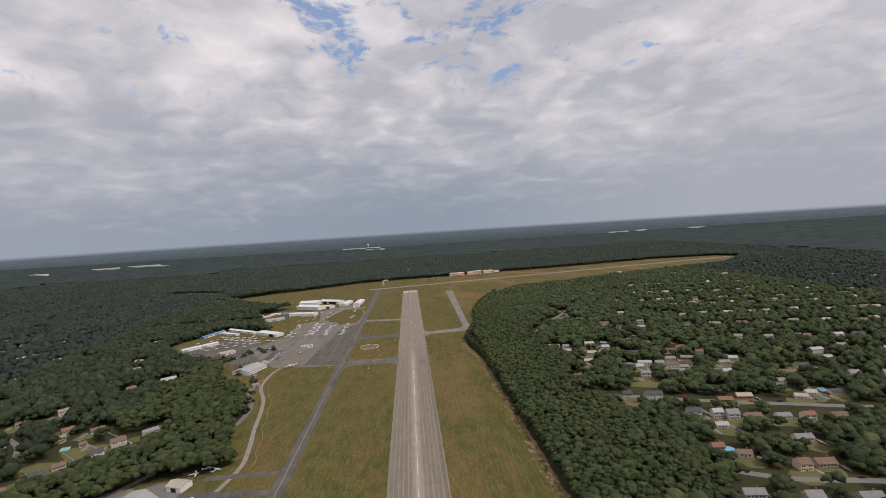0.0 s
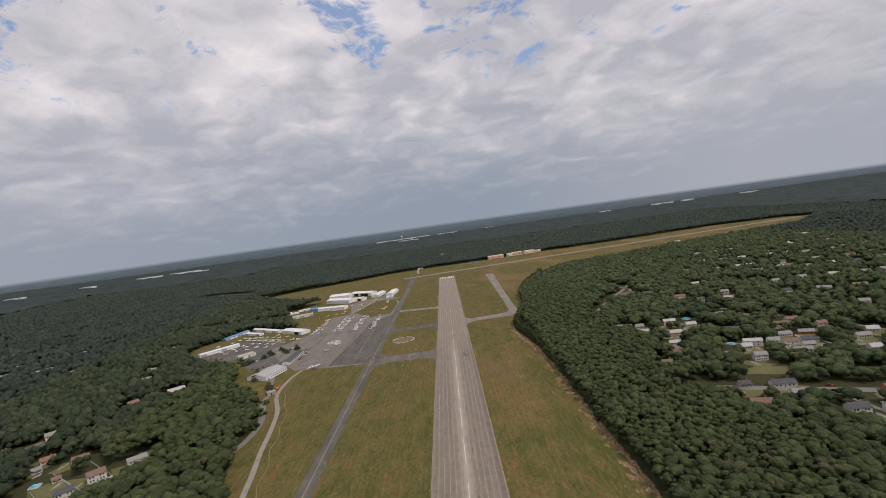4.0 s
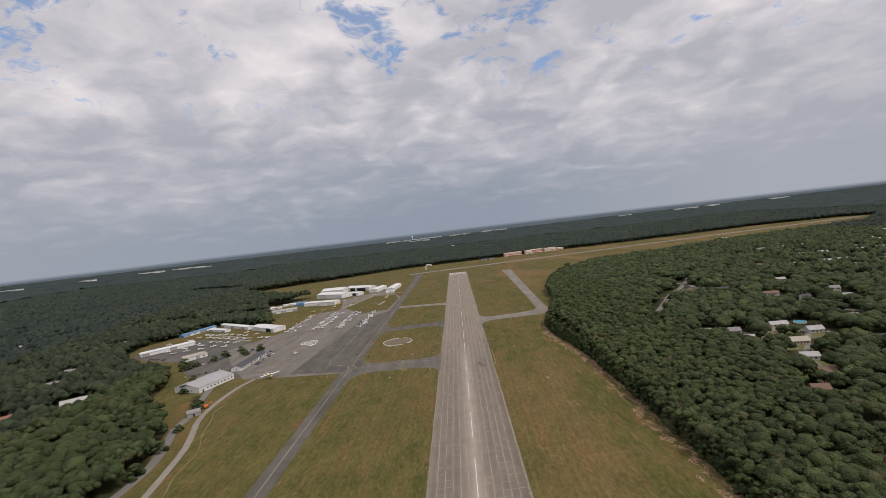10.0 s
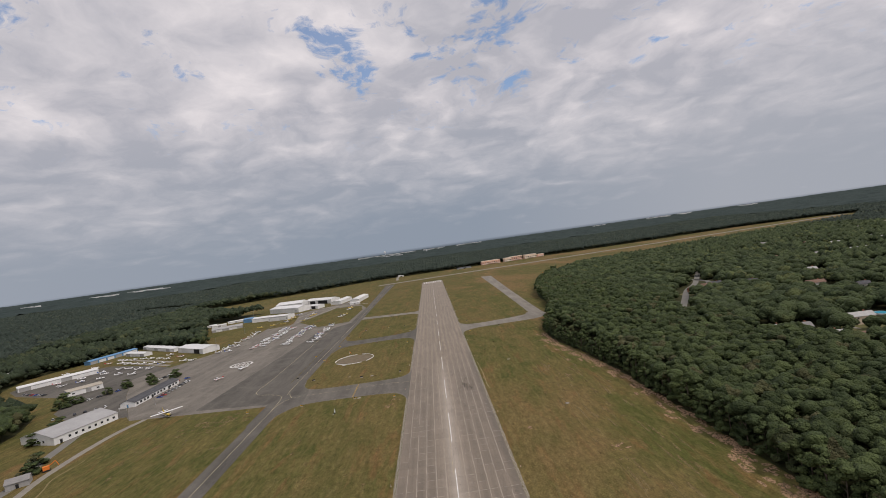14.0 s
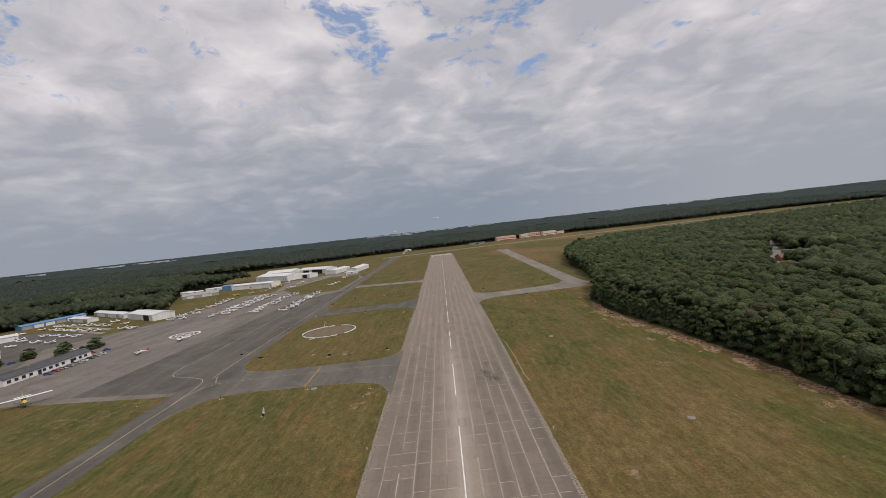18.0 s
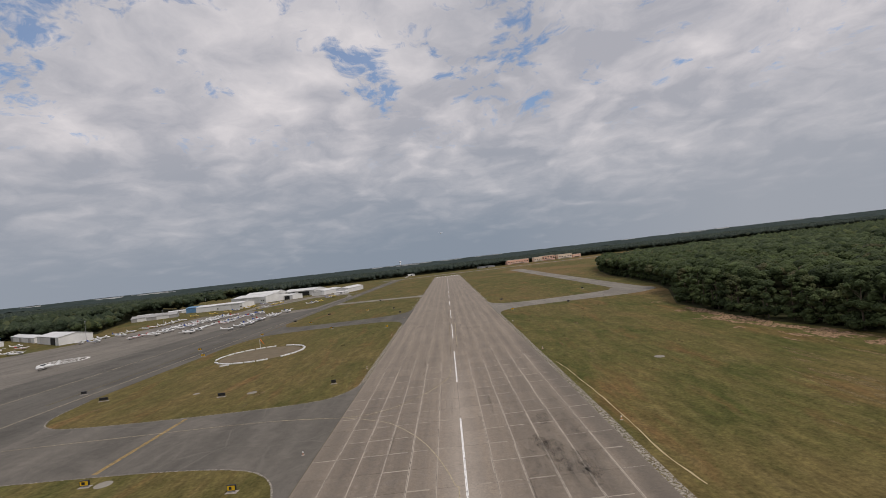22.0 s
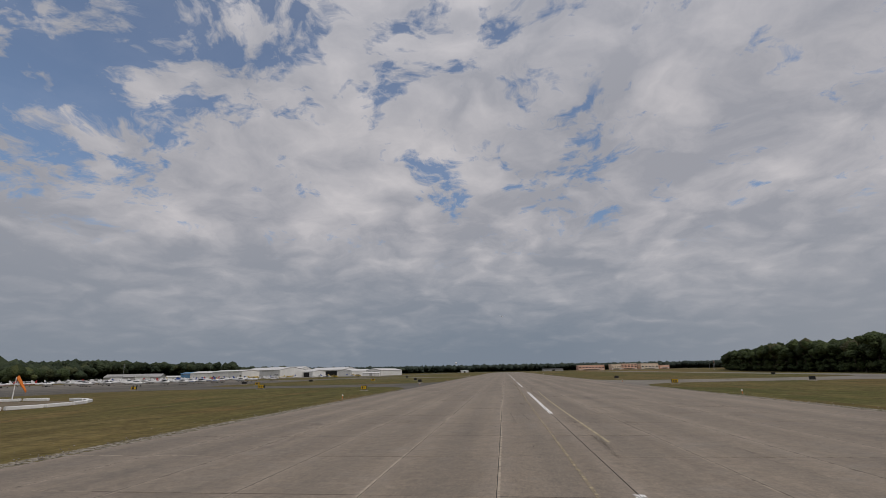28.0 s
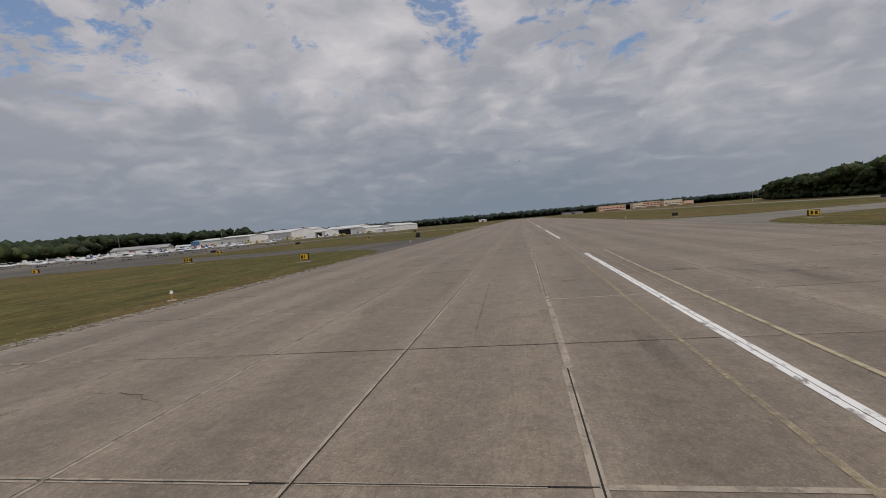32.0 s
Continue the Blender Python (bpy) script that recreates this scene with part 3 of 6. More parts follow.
def loft(bm, rings):
    """A skin over rings of equal counts, closed at both ends."""
    vs = [[bm.verts.new(p) for p in r] for r in rings]
    n = len(vs[0])
    for a, b in zip(vs, vs[1:]):
        for i in range(n):
            j = (i + 1) % n
            bm.faces.new((a[i], a[j], b[j], b[i]))
    bm.faces.new(vs[0][::-1])
    bm.faces.new(vs[-1])


def part(name, bm, mat, parent=None, label="", smooth=False):
    """Links a bmesh as one mesh object under a thing or a part."""
    bmesh.ops.recalc_face_normals(bm, faces=bm.faces[:])
    me = bpy.data.meshes.new(name)
    bm.to_mesh(me)
    bm.free()
    me.materials.append(mat)
    if smooth:
        for p in me.polygons:
            p.use_smooth = True
    ob = new(name, me)
    ob.parent = parent
    return tagged(ob, label)


def boxes(name, dims, mat, parent=None, label=""):
    bm = bmesh.new()
    for d in dims:
        box(bm, *d)
    return part(name, bm, mat, parent, label)


def ribbon(name, pts, width, z, mat, label, kind="structure", jag=0.0, category=""):
    """A strip of even width along a line, its edges ragged by jag metres."""
    p = [Vector((x, y)) for x, y in pts]
    fine = []
    for a, b in zip(p, p[1:]):
        k = max(1, int((b - a).length / (4.0 if jag else 12.0)))
        fine += [a.lerp(b, i / k) for i in range(k)]
    fine.append(p[-1])
    vs, fs = [], []
    for i, c in enumerate(fine):
        d = (fine[min(i + 1, len(fine) - 1)] - fine[max(i - 1, 0)]).normalized()
        nrm = Vector((-d.y, d.x))
        for s in (0.5, -0.5):
            q = c + nrm * s * (width + random.uniform(-jag, jag))
            vs.append((q.x, q.y, z))
    for i in range(len(fine) - 1):
        fs.append((2 * i + 1, 2 * i + 3, 2 * i + 2, 2 * i))
    ob = quads(name, vs, fs, mat)
    return tagged(ob, label, category, kind=kind)


def smooth_line(pts, k=6):
    """A rounded line through the points."""
    p = [Vector((*q, 0)) for q in pts]
    p = [2 * p[0] - p[1]] + p + [2 * p[-1] - p[-2]]
    out = []
    for a, b, c, d in zip(p, p[1:], p[2:], p[3:]):
        for i in range(k):
            t = i / k
            q = 0.5 * (2 * b + (c - a) * t + (2 * a - 5 * b + 4 * c - d) * t * t + (3 * b - a - 3 * c + d) * t ** 3)
            out.append((q.x, q.y))
    return out + [(p[-2].x, p[-2].y)]


def blots(name, spots, z, mat, label, category):
    """Ragged flat patches on the ground as one object: x, y, half width, half length."""
    vs, fs = [], []
    for x, y, rx, ry in spots:
        n, k = random.randint(7, 11), len(vs)
        for i in range(n):
            a = 2 * math.pi * i / n
            r = random.uniform(0.55, 1.15)
            vs.append((x + rx * r * math.cos(a), y + ry * r * math.sin(a), z + random.uniform(0, 0.003)))
        fs.append(tuple(range(k, k + n)))
    return tagged(quads(name, vs, fs, mat), label, category, kind="stuff")


def rise(x, y):
    """Height of the land, which climbs gently far off."""
    d = np.hypot(x, y - 300.0)
    t = np.clip((d - 2000.0) / 3000.0, 0.0, 1.0)
    return 34.0 * t * t * (3 - 2 * t)


# ---- ground and pavements ----
AIRFIELD = [(108, -700), (107, -410), (107, -348), (107, -280), (107.5, -187), (106, -130), (104, -60), (99, 0), (91, 40), (93, 85), (116, 140), (125, 172), (136, 240), (140, 296),
            (160, 385), (185, 458), (225, 545), (268, 605), (340, 680), (488, 717), (804, 839), (1195, 930), (1430, 1150), (1376, 1262), (1100, 1300), (686, 1225), (420, 1205), (346, 1215),
            (109, 1160), (0, 1165), (-205, 1130), (-360, 1027), (-489, 970), (-620, 860), (-480, 690), (-400, 610), (-330, 590), (-400, 500), (-334, 348), (-300, 285), (-419, 330),
            (-470, 210), (-452, 158), (-410, 100), (-360, 62), (-318, 40), (-296, 0), (-284, -42), (-250, -90), (-218, -125), (-195, -184), (-196, -233), (-178, -290), (-165, -317), (-180, -330), (-232, -338), (-268, -372), (-280, -420), (-260, -700)]
HALF = 22.86


def build_land():
    gx = np.concatenate([np.linspace(-9000, -2500, 22)[:-1], np.linspace(-2500, 2500, 40), np.linspace(2500, 9000, 22)[1:]])
    gy = np.concatenate([np.linspace(-3000, -600, 8)[:-1], np.linspace(-600, 3000, 34), np.linspace(3000, 9500, 24)[1:]])
    X, Y = np.meshgrid(gx, gy)
    Z = rise(X, Y) - 0.10
    v = np.stack([X.ravel(), Y.ravel(), Z.ravel()], 1)
    w = len(gx)
    i = (np.arange(len(gy) - 1)[:, None] * w + np.arange(w - 1)[None]).ravel()
    f = np.stack([i, i + 1, i + w + 1, i + w], 1)
    tagged(tri_mesh("ground", v, f, M_FLOOR), "dark woodland floor reaching the horizon", kind="structure")


def ico():
    bm = bmesh.new()
    bmesh.ops.create_icosphere(bm, subdivisions=1, radius=1.0)
    v = np.array([q.co[:] for q in bm.verts])
    f = np.array([[q.index for q in fc.verts] for fc in bm.faces])
    bm.free()
    return v, f


ICO_V, ICO_F = ico()
rng = np.random.default_rng(7)


def tri_mesh(name, v, f, mat, smooth=False):
    me = bpy.data.meshes.new(name)
    me.vertices.add(len(v))
    me.vertices.foreach_set("co", np.ascontiguousarray(v, np.float32).ravel())
    me.loops.add(f.size)
    me.loops.foreach_set("vertex_index", np.ascontiguousarray(f, np.int32).ravel())
    me.polygons.add(len(f))
    me.polygons.foreach_set("loop_start", np.arange(0, f.size, f.shape[1], dtype=np.int32))
    if smooth:
        me.polygons.foreach_set("use_smooth", np.ones(len(f), bool))
    me.update(calc_edges=True)
    me.materials.append(mat)
    return new(name, me)


build_land()
sheet("airfield_grass", AIRFIELD, 0.0, M_GRASS, "dry mown airfield grass, green with brown patches")
sheet("field_patch", [(-975, 1150), (-735, 1030), (-690, 1080), (-905, 1235)], 0.0, M_STRAW, "small pale dry field among the woods")
sheet("runway", [(-HALF, -520), (HALF, -520), (HALF, 800), (-HALF, 800)], 0.012, M_JOINT, "long grey concrete runway of worn slabs")
sheet("taxiway", [(-117, -470), (-105, -470), (-104, 0), (-101, 500), (-96, 870), (-119, 870), (-113, 450), (-116, 0)], 0.016, M_ASPHD, "dark asphalt taxiway parallel to the runway")
apron = sheet("apron", [(-214, -12), (-127, -25), (-117, -26), (-116.5, 0), (-113.2, 440), (-127, 490), (-166, 575), (-200, 540), (-250, 489), (-246, 300), (-258, 205), (-299, 127), (-262, 60)], 0.012, M_ASPH, "wide asphalt parking apron with pale worn lanes")
sheet("apron_patch", [(-170, -12), (-117, -22), (-116.2, 60), (-113.8, 300), (-150, 240), (-160, 100)], 0.016, M_ASPHD, "darker resurfaced asphalt on the apron")
sheet("exit_taxiway", smooth_line([(-HALF - 0.05, 12), (-26, 2), (-34, -3.5), (-60, -4.5), (-86, -3), (-96, 1), (-101, 9), (-103.5, 24)]) + smooth_line([(-104.8, -62), (-103, -47), (-97, -37), (-86, -32.5), (-60, -33), (-38, -35.5), (-28, -41), (-HALF - 0.05, -54)]), 0.020, M_ASPHM, "worn asphalt exit taxiway with flared corners")
sheet("exit_taxiway", smooth_line([(-HALF - 0.05, 192), (-27, 174), (-36, 165), (-60, 161), (-86, 161), (-97, 167), (-102, 182)]) + smooth_line([(-103, 112), (-98, 130), (-86, 137), (-60, 139), (-36, 137), (-27, 130), (-HALF - 0.05, 114)]), 0.020, M_ASPHD, "dark asphalt exit taxiway with flared corners")
sheet("exit_taxiway", [(-HALF - 0.05, 288), (-HALF - 0.05, 322), (-30, 314), (-102, 330), (-102, 310), (-30, 298)], 0.020, M_ASPHL, "narrow pale asphalt exit taxiway")
sheet("exit_taxiway", smooth_line([(HALF + 0.05, 114), (27, 128), (38, 136), (60, 139), (96, 141), (110, 148), (118, 162), (116.5, 200), (124, 460), (134, 722)]) + smooth_line([(112, 733), (108, 460), (103, 210), (100, 184), (92, 171), (60, 163), (38, 162), (27, 170), (HALF + 0.05, 186)]), 0.020, M_ASPHL, "pale old asphalt taxiway turning away beside the woods")
sheet("crossing_runway", [(-140, 880), (1400, 1162), (1394, 1192), (-140, 910)], 0.016, M_ASPHL, "distant crossing runway of pale asphalt")
sheet("taxiway_junction", [(-117.2, -60), (-104.9, -60), (-103.2, -47.5), (-97.3, -37.5), (-92.1, -33.0), (-94.6, -4.0), (-96.2, 0.6), (-101.2, 8.6), (-103.6, 24), (-117.2, 24)], 0.024, M_ASPHD, "darker asphalt where the exit meets the taxiway")
for edge in ([(-HALF - 0.05, 12), (-26, 2), (-34, -3.5), (-60, -4.5), (-86, -3), (-96, 1), (-101, 9), (-103.5, 24)], [(-104.8, -62), (-103, -47), (-97, -37), (-86, -32.5), (-60, -33), (-38, -35.5), (-28, -41), (-HALF - 0.05, -54)]):
    ribbon("taxiway_verge", smooth_line(edge), 0.30, 0.026, M_VERGE, "thin pale crumbled edge of the taxiway", jag=0.12)
sheet("taxiway_stub", [(-180, -342), (-117.1, -344), (-117.1, -336), (-180, -334)], 0.018, M_ASPHD, "narrow asphalt strip joining the taxiway")
sheet("taxiway_stub", [(-190, -366), (-117.1, -374), (-117.1, -366), (-190, -358)], 0.018, M_ASPHD, "narrow asphalt strip joining the taxiway")
sheet("parking_lot", [(-436, 150), (-407, 124), (-323, 82), (-302, 36), (-270, 8), (-246, -4), (-222, -2), (-214.2, -11.9), (-262.2, 60), (-299.2, 127), (-280, 160), (-320, 190), (-384, 222), (-444, 196)], 0.008, M_ASPHD, "worn car park and aircraft lot behind the terminal")
sheet("hangar_yard", [(-240, -352), (-214, -338), (-190, -345), (-186, -372), (-160, -400), (-200, -430), (-262, -400)], 0.008, M_ROAD, "paved yard round a hangar")
sheet("taxilane", [(-404, 262), (-401, 266), (-296, 196), (-298, 191)], 0.016, M_PATH, "pale taxilane between rows of aircraft")
sheet("taxilane", [(-388, 238), (-385, 242), (-288, 176), (-290, 171)], 0.016, M_PATH, "pale taxilane between rows of aircraft")
sheet("taxilane", [(-244, 372), (-240, 372), (-205, 500), (-209, 502)], 0.016, M_PATH, "pale taxilane between rows of aircraft")
sheet("taxilane", [(-213, 375), (-209, 375), (-176, 505), (-180, 507)], 0.016, M_PATH, "pale taxilane between rows of aircraft")
sheet("taxilane", [(-250, 540), (-120, 508), (-120, 514), (-250, 547)], 0.018, M_PATH, "pale taxilane in front of the hangars")
sheet("tie_down_grass", [(-160, 300), (-120, 310), (-118, 430), (-128, 486), (-175, 500), (-205, 372)], 0.022, M_GRASS, "mown grass between parking lanes")
sheet("tie_down_grass", [(-245, 350), (-216, 360), (-214, 372), (-232, 468), (-250, 480)], 0.022, M_GRASS, "mown grass between parking lanes")
track = smooth_line([(-168, -392), (-155, -330), (-159, -290), (-169, -242), (-176, -201), (-186, -155), (-203, -110), (-208, -80), (-208, -41), (-202, -14)])
ribbon("gravel_track", track, 4.4, 0.012, M_PATH, "pale gravel track along the field edge", jag=0.3)
ribbon("worn_path", [(x + 9 + 1.5 * math.sin(i * 0.9), y) for i, (x, y) in enumerate(track[6:44])], 0.8, 0.010, M_STRAW, "thin worn line of pale dry grass", jag=0.5)
ribbon("woods_road", smooth_line([(-262, -372), (-255, -355), (-239, -335), (-222, -302), (-206, -264), (-193, -220), (-194, -180), (-203, -150), (-214, -120), (-217, -92), (-226, -70), (-240, -20), (-262, 6)]), 6.0, 0.010, M_ROAD, "narrow grey road along the woods")
ribbon("service_road", smooth_line([(-420, -396), (-343, -385), (-304, -379), (-262, -362), (-236, -345)]), 6.0, 0.011, M_ROAD, "grey service road through the woods")
ribbon("gate_road", smooth_line([(-98, 1000), (-104, 1090), (-108, 1160), (-120, 1400), (-150, 1900)]), 7.0, 0.03, M_PATH, "pale road leaving the far end of the field")
ribbon("erosion_line", smooth_line([(25.0, 9), (25.7, 2), (25.9, -8), (26.2, -20), (26.1, -34), (25.8, -46), (26.6, -55)]), 0.22, 0.012, M_CLAY, "thin pale furrow in the grass beside the runway", jag=0.2)

# gravel verge along both runway edges
for sx in (-1, 1):
    spans = ((-520, -50), (6, 126), (184, 288), (322, 800)) if sx < 0 else ((-520, 122), (178, 800))
    for y0, y1 in spans:
        ribbon("gravel_verge", [(sx * (HALF + 0.55), y0 + (y1 - y0) * i / 60) for i in range(61)], 1.45, 0.014, M_VERGE, "pale crumbled gravel along the runway edge", jag=0.15)

# ---- painted markings ----
for k in range(-8, 13):
    y = k * 60.96
    for x0 in (-0.150, 0.008):
        sheet("centre_stripe", [(x0, y + 0.06), (x0 + 0.142, y - 0.05), (x0 + 0.142, y + 36.5), (x0, y + 36.58)], 0.0405, M_WORN, "worn white runway centreline stripe")
for i in range(8):
    x = -19.5 + i * 5.1 + (1.6 if i > 3 else 0)
    sheet("threshold_bar", [(x, 752), (x + 1.75, 752), (x + 1.75, 790), (x, 790)], 0.0405, M_WORN, "white painted threshold bar")
sheet("threshold_bar", [(-HALF, 794), (HALF, 794), (HALF, 797), (-HALF, 797)], 0.0405, M_WORN, "white painted runway end line")
sheet("aiming_line", [(-HALF, 636), (HALF, 636), (HALF, 640), (-HALF, 640)], 0.0405, M_HALO, "pale band across the runway")
LINES = [
    (smooth_line([(-1.1, 150), (-1.12, 60), (-1.15, 22), (-1.5, 8), (-3.2, 2), (-6, -4), (-10, -11), (-15, -16), (-22, -17), (-40, -14), (-90, -14), (-104, -16)]), 0.12),
    (smooth_line([(-0.8, -150), (-0.9, -60), (-1.6, -48), (-6, -34), (-12, -24), (-17, -20), (-22, -17.2)]), 0.13),
    (smooth_line([(1.22, 46), (1.22, 62), (1.3, 78), (1.7, 100)]), 0.13),
    (smooth_line([(-111, -470), (-110.5, -120), (-110, -40), (-108, -22), (-104, -16)]), 0.32),
    (smooth_line([(-110, -40), (-112, -10), (-122, 0), (-134, 6), (-138, 20), (-136, 60), (-134, 300)]), 0.32),
    (smooth_line([(-104, -14), (-108, -4), (-110, 10), (-108.5, 150), (-107, 400), (-107, 860)]), 0.32),
    (smooth_line([(0.8, 80), (1.2, 110), (5, 130), (14, 145), (24, 149), (95, 156), (108, 168), (112, 200), (122, 720)]), 0.11),
    (smooth_line([(-1.0, 80), (-1.4, 115), (-6, 134), (-16, 147), (-24, 150), (-100, 148)]), 0.11),
]
LINES.append((smooth_line([(-24, -16.6), (-40, -14), (-70, -13.8), (-90, -14), (-104, -15)]), 0.20))
LINES.append((smooth_line([(-1.3, 14), (-2.0, 5), (-5, -3), (-9, -9.5), (-13, -14), (-18, -16.6), (-24, -16.8)]), 0.13))
for pts, w in LINES:
    ribbon("taxi_line", pts, w, 0.042, M_LINE if w > 0.125 else M_YELLOW, "faded yellow taxi guide line")
for dx in (0, 0.5):
    sheet("hold_line", [(-59.5 - dx, -32), (-59.2 - dx, -32), (-59.2 - dx, -5.5), (-59.5 - dx, -5.5)], 0.026, M_HOLD, "yellow hold-short line")


def ring_marking(cx, cy, r, w, label):
    vs, fs, n = [], [], 40
    for i in range(n):
        a = 2 * math.pi * i / n
        for q in (r, r - w):
            vs.append((cx + q * math.cos(a), cy + q * math.sin(a), 0.030))
    for i in range(n):
        j = (i + 1) % n
        fs.append((2 * i, 2 * j, 2 * j + 1, 2 * i + 1))
    tagged(quads("painted_ring", vs, fs, M_WHITE), label, kind="structure")


ring_marking(-192, 122, 10.5, 1.6, "white painted helipad ring on the apron")
ring_marking(-192, 122, 6.5, 0.9, "white painted inner helipad ring on the apron")
sheet("helipad_mark", [(-195, 118), (-194, 118), (-194, 126), (-195, 126)], 0.030, M_WHITE, "white bar inside the helipad ring")
sheet("helipad_mark", [(-190, 118), (-189, 118), (-189, 126), (-190, 126)], 0.030, M_WHITE, "white bar inside the helipad ring")
sheet("helipad_mark", [(-194, 121.5), (-190, 121.5), (-190, 122.5), (-194, 122.5)], 0.030, M_WHITE, "white bar inside the helipad ring")

# rubber and stains
random.seed(11)
spots = [(random.gauss(random.choice((-5, 5, 6, -4)), 1.3), random.uniform(-500, -260), random.uniform(0.25, 0.6), random.uniform(4, 14)) for _ in range(150)]
spots += [(random.gauss(0, 7), random.uniform(-240, 700), random.uniform(0.15, 0.4), random.uniform(3, 12)) for _ in range(90)]
spots += [(random.uniform(-20, 20), random.uniform(20, 140), random.uniform(0.3, 1.4), random.uniform(0.4, 2.0)) for _ in range(26)]
blots("rubber_marks", spots, 0.044, M_STAIN, "dark rubber streaks and stains on the concrete", "tyre marks")
blots("oil_smudge", [(random.gauss(13.0, 3.4), random.gauss(-48, 11), random.uniform(1.0, 2.2), random.uniform(2.2, 6.0)) for _ in range(22)], 0.050, M_SMUDGE, "dark smudge spread over the slabs", "stain")
blots("oil_smudge", [(8.6, 68, 1.5, 0.8), (11.8, 70, 1.6, 1.0), (9.4, 60.5, 1.2, 0.7), (14.5, 66, 1.4, 0.9), (-11.5, 62, 0.7, 0.35), (6.2, 74, 0.9, 1.2), (12.6, 58.5, 1.1, 0.8)], 0.046, M_SMUDGE, "dark oily smudges on the slabs", "stain")
for pts in ([(-3.15, 61.5), (-2.85, 55)], [(-2.2, 60.5), (-1.9, 56)], [(-9.4, 58.2), (-8.6, 58.6)], [(-4.2, 62.5), (-3.9, 61)], [(3.2, 66), (3.7, 57)], [(4.1, 70), (4.6, 62)], [(-6.3, 84), (-6.0, 74)], [(6.8, 82), (7.4, 72)]):
    ribbon("tyre_mark", pts, 0.065, 0.047, M_TYRE, "thin dark tyre mark on the slabs", jag=0.03)
# bare earth and straw in the grass
spots = []
for i in range(620):
    y = random.uniform(-460, 70)
    edge = np.interp(y, [-410, -348, -130, -60, 35, 85], [107, 107, 106, 104, 91, 93])
    spots.append((edge - abs(random.gauss(0, 4.0)) + 0.5, y, random.uniform(0.4, 2.0), random.uniform(0.8, 5.0)))
blots("bare_earth", spots, 0.006, M_BARE, "bare sandy earth along the wood's edge", "bare ground")
spots = [(random.uniform(58, 90), random.uniform(-460, 0), random.uniform(0.25, 0.9), random.uniform(2, 12)) for _ in range(170)]
spots += [(random.uniform(28, 95), random.uniform(-460, 120), random.uniform(0.3, 1.4), random.uniform(0.6, 3)) for _ in range(70)]
spots += [(random.uniform(-100, -26), random.uniform(-460, 300), random.uniform(0.3, 1.3), random.uniform(0.6, 3)) for _ in range(80)]
spots += [(random.uniform(-180, -120), random.uniform(-300, -30), random.uniform(0.4, 1.8), random.uniform(0.6, 3)) for _ in range(60)]
spots += [(-145 + random.gauss(0, 14), -45 + random.gauss(0, 9), random.uniform(0.8, 3.2), random.uniform(0.6, 2.4)) for _ in range(60)]
blots("straw_patches", spots, 0.008, M_THATCH, "pale straw patches in the mown grass", "dry grass")
bm = bmesh.new()
bmesh.ops.create_circle(bm, cap_ends=True, segments=40, radius=15.0, matrix=pose(-75, 74.5, 0.010))
tagged(part("wind_circle_ground", bm, M_DUST, None, "bare brown ground inside the marker circle"), kind="structure")


for x, y, r in ((-52.5, 12.1, 1.3), (47.9, 2.7, 1.2), (-54.8, -36.4, 1.3), (-70.0, 18.0, 0.9), (61.0, -96.0, 1.1)):
    bm = bmesh.new()
    bmesh.ops.create_cone(bm, cap_ends=True, segments=16, radius1=r, radius2=r * 0.95, depth=0.10, matrix=pose(x, y, 0.02))
    tagged(part("concrete_pad", bm, M_PATH, None, "round pale concrete cover set in the grass"), kind="structure")
blots("sand_patches", [(x + random.gauss(0, s), y + random.gauss(0, s), random.uniform(0.3, 1.1), random.uniform(0.3, 1.2)) for x, y, s, n in ((82.6, 44.4, 1.6, 16), (36, -118, 1.2, 8), (74, -52, 2.2, 10), (90, 96, 2.0, 12), (66, -150, 2.6, 12), (-31, -49, 1.5, 12), (-34, -60, 1.8, 9)) for _ in range(n)], 0.010, M_BARE, "ragged pale sandy patches in the grass", "bare ground")


# ---- buildings ----
def thing(name, label, category, m, group=""):
    ob = new(name)
    ob.empty_display_size = 0.5
    ob.matrix_world = m
    return tagged(ob, label, category, group)


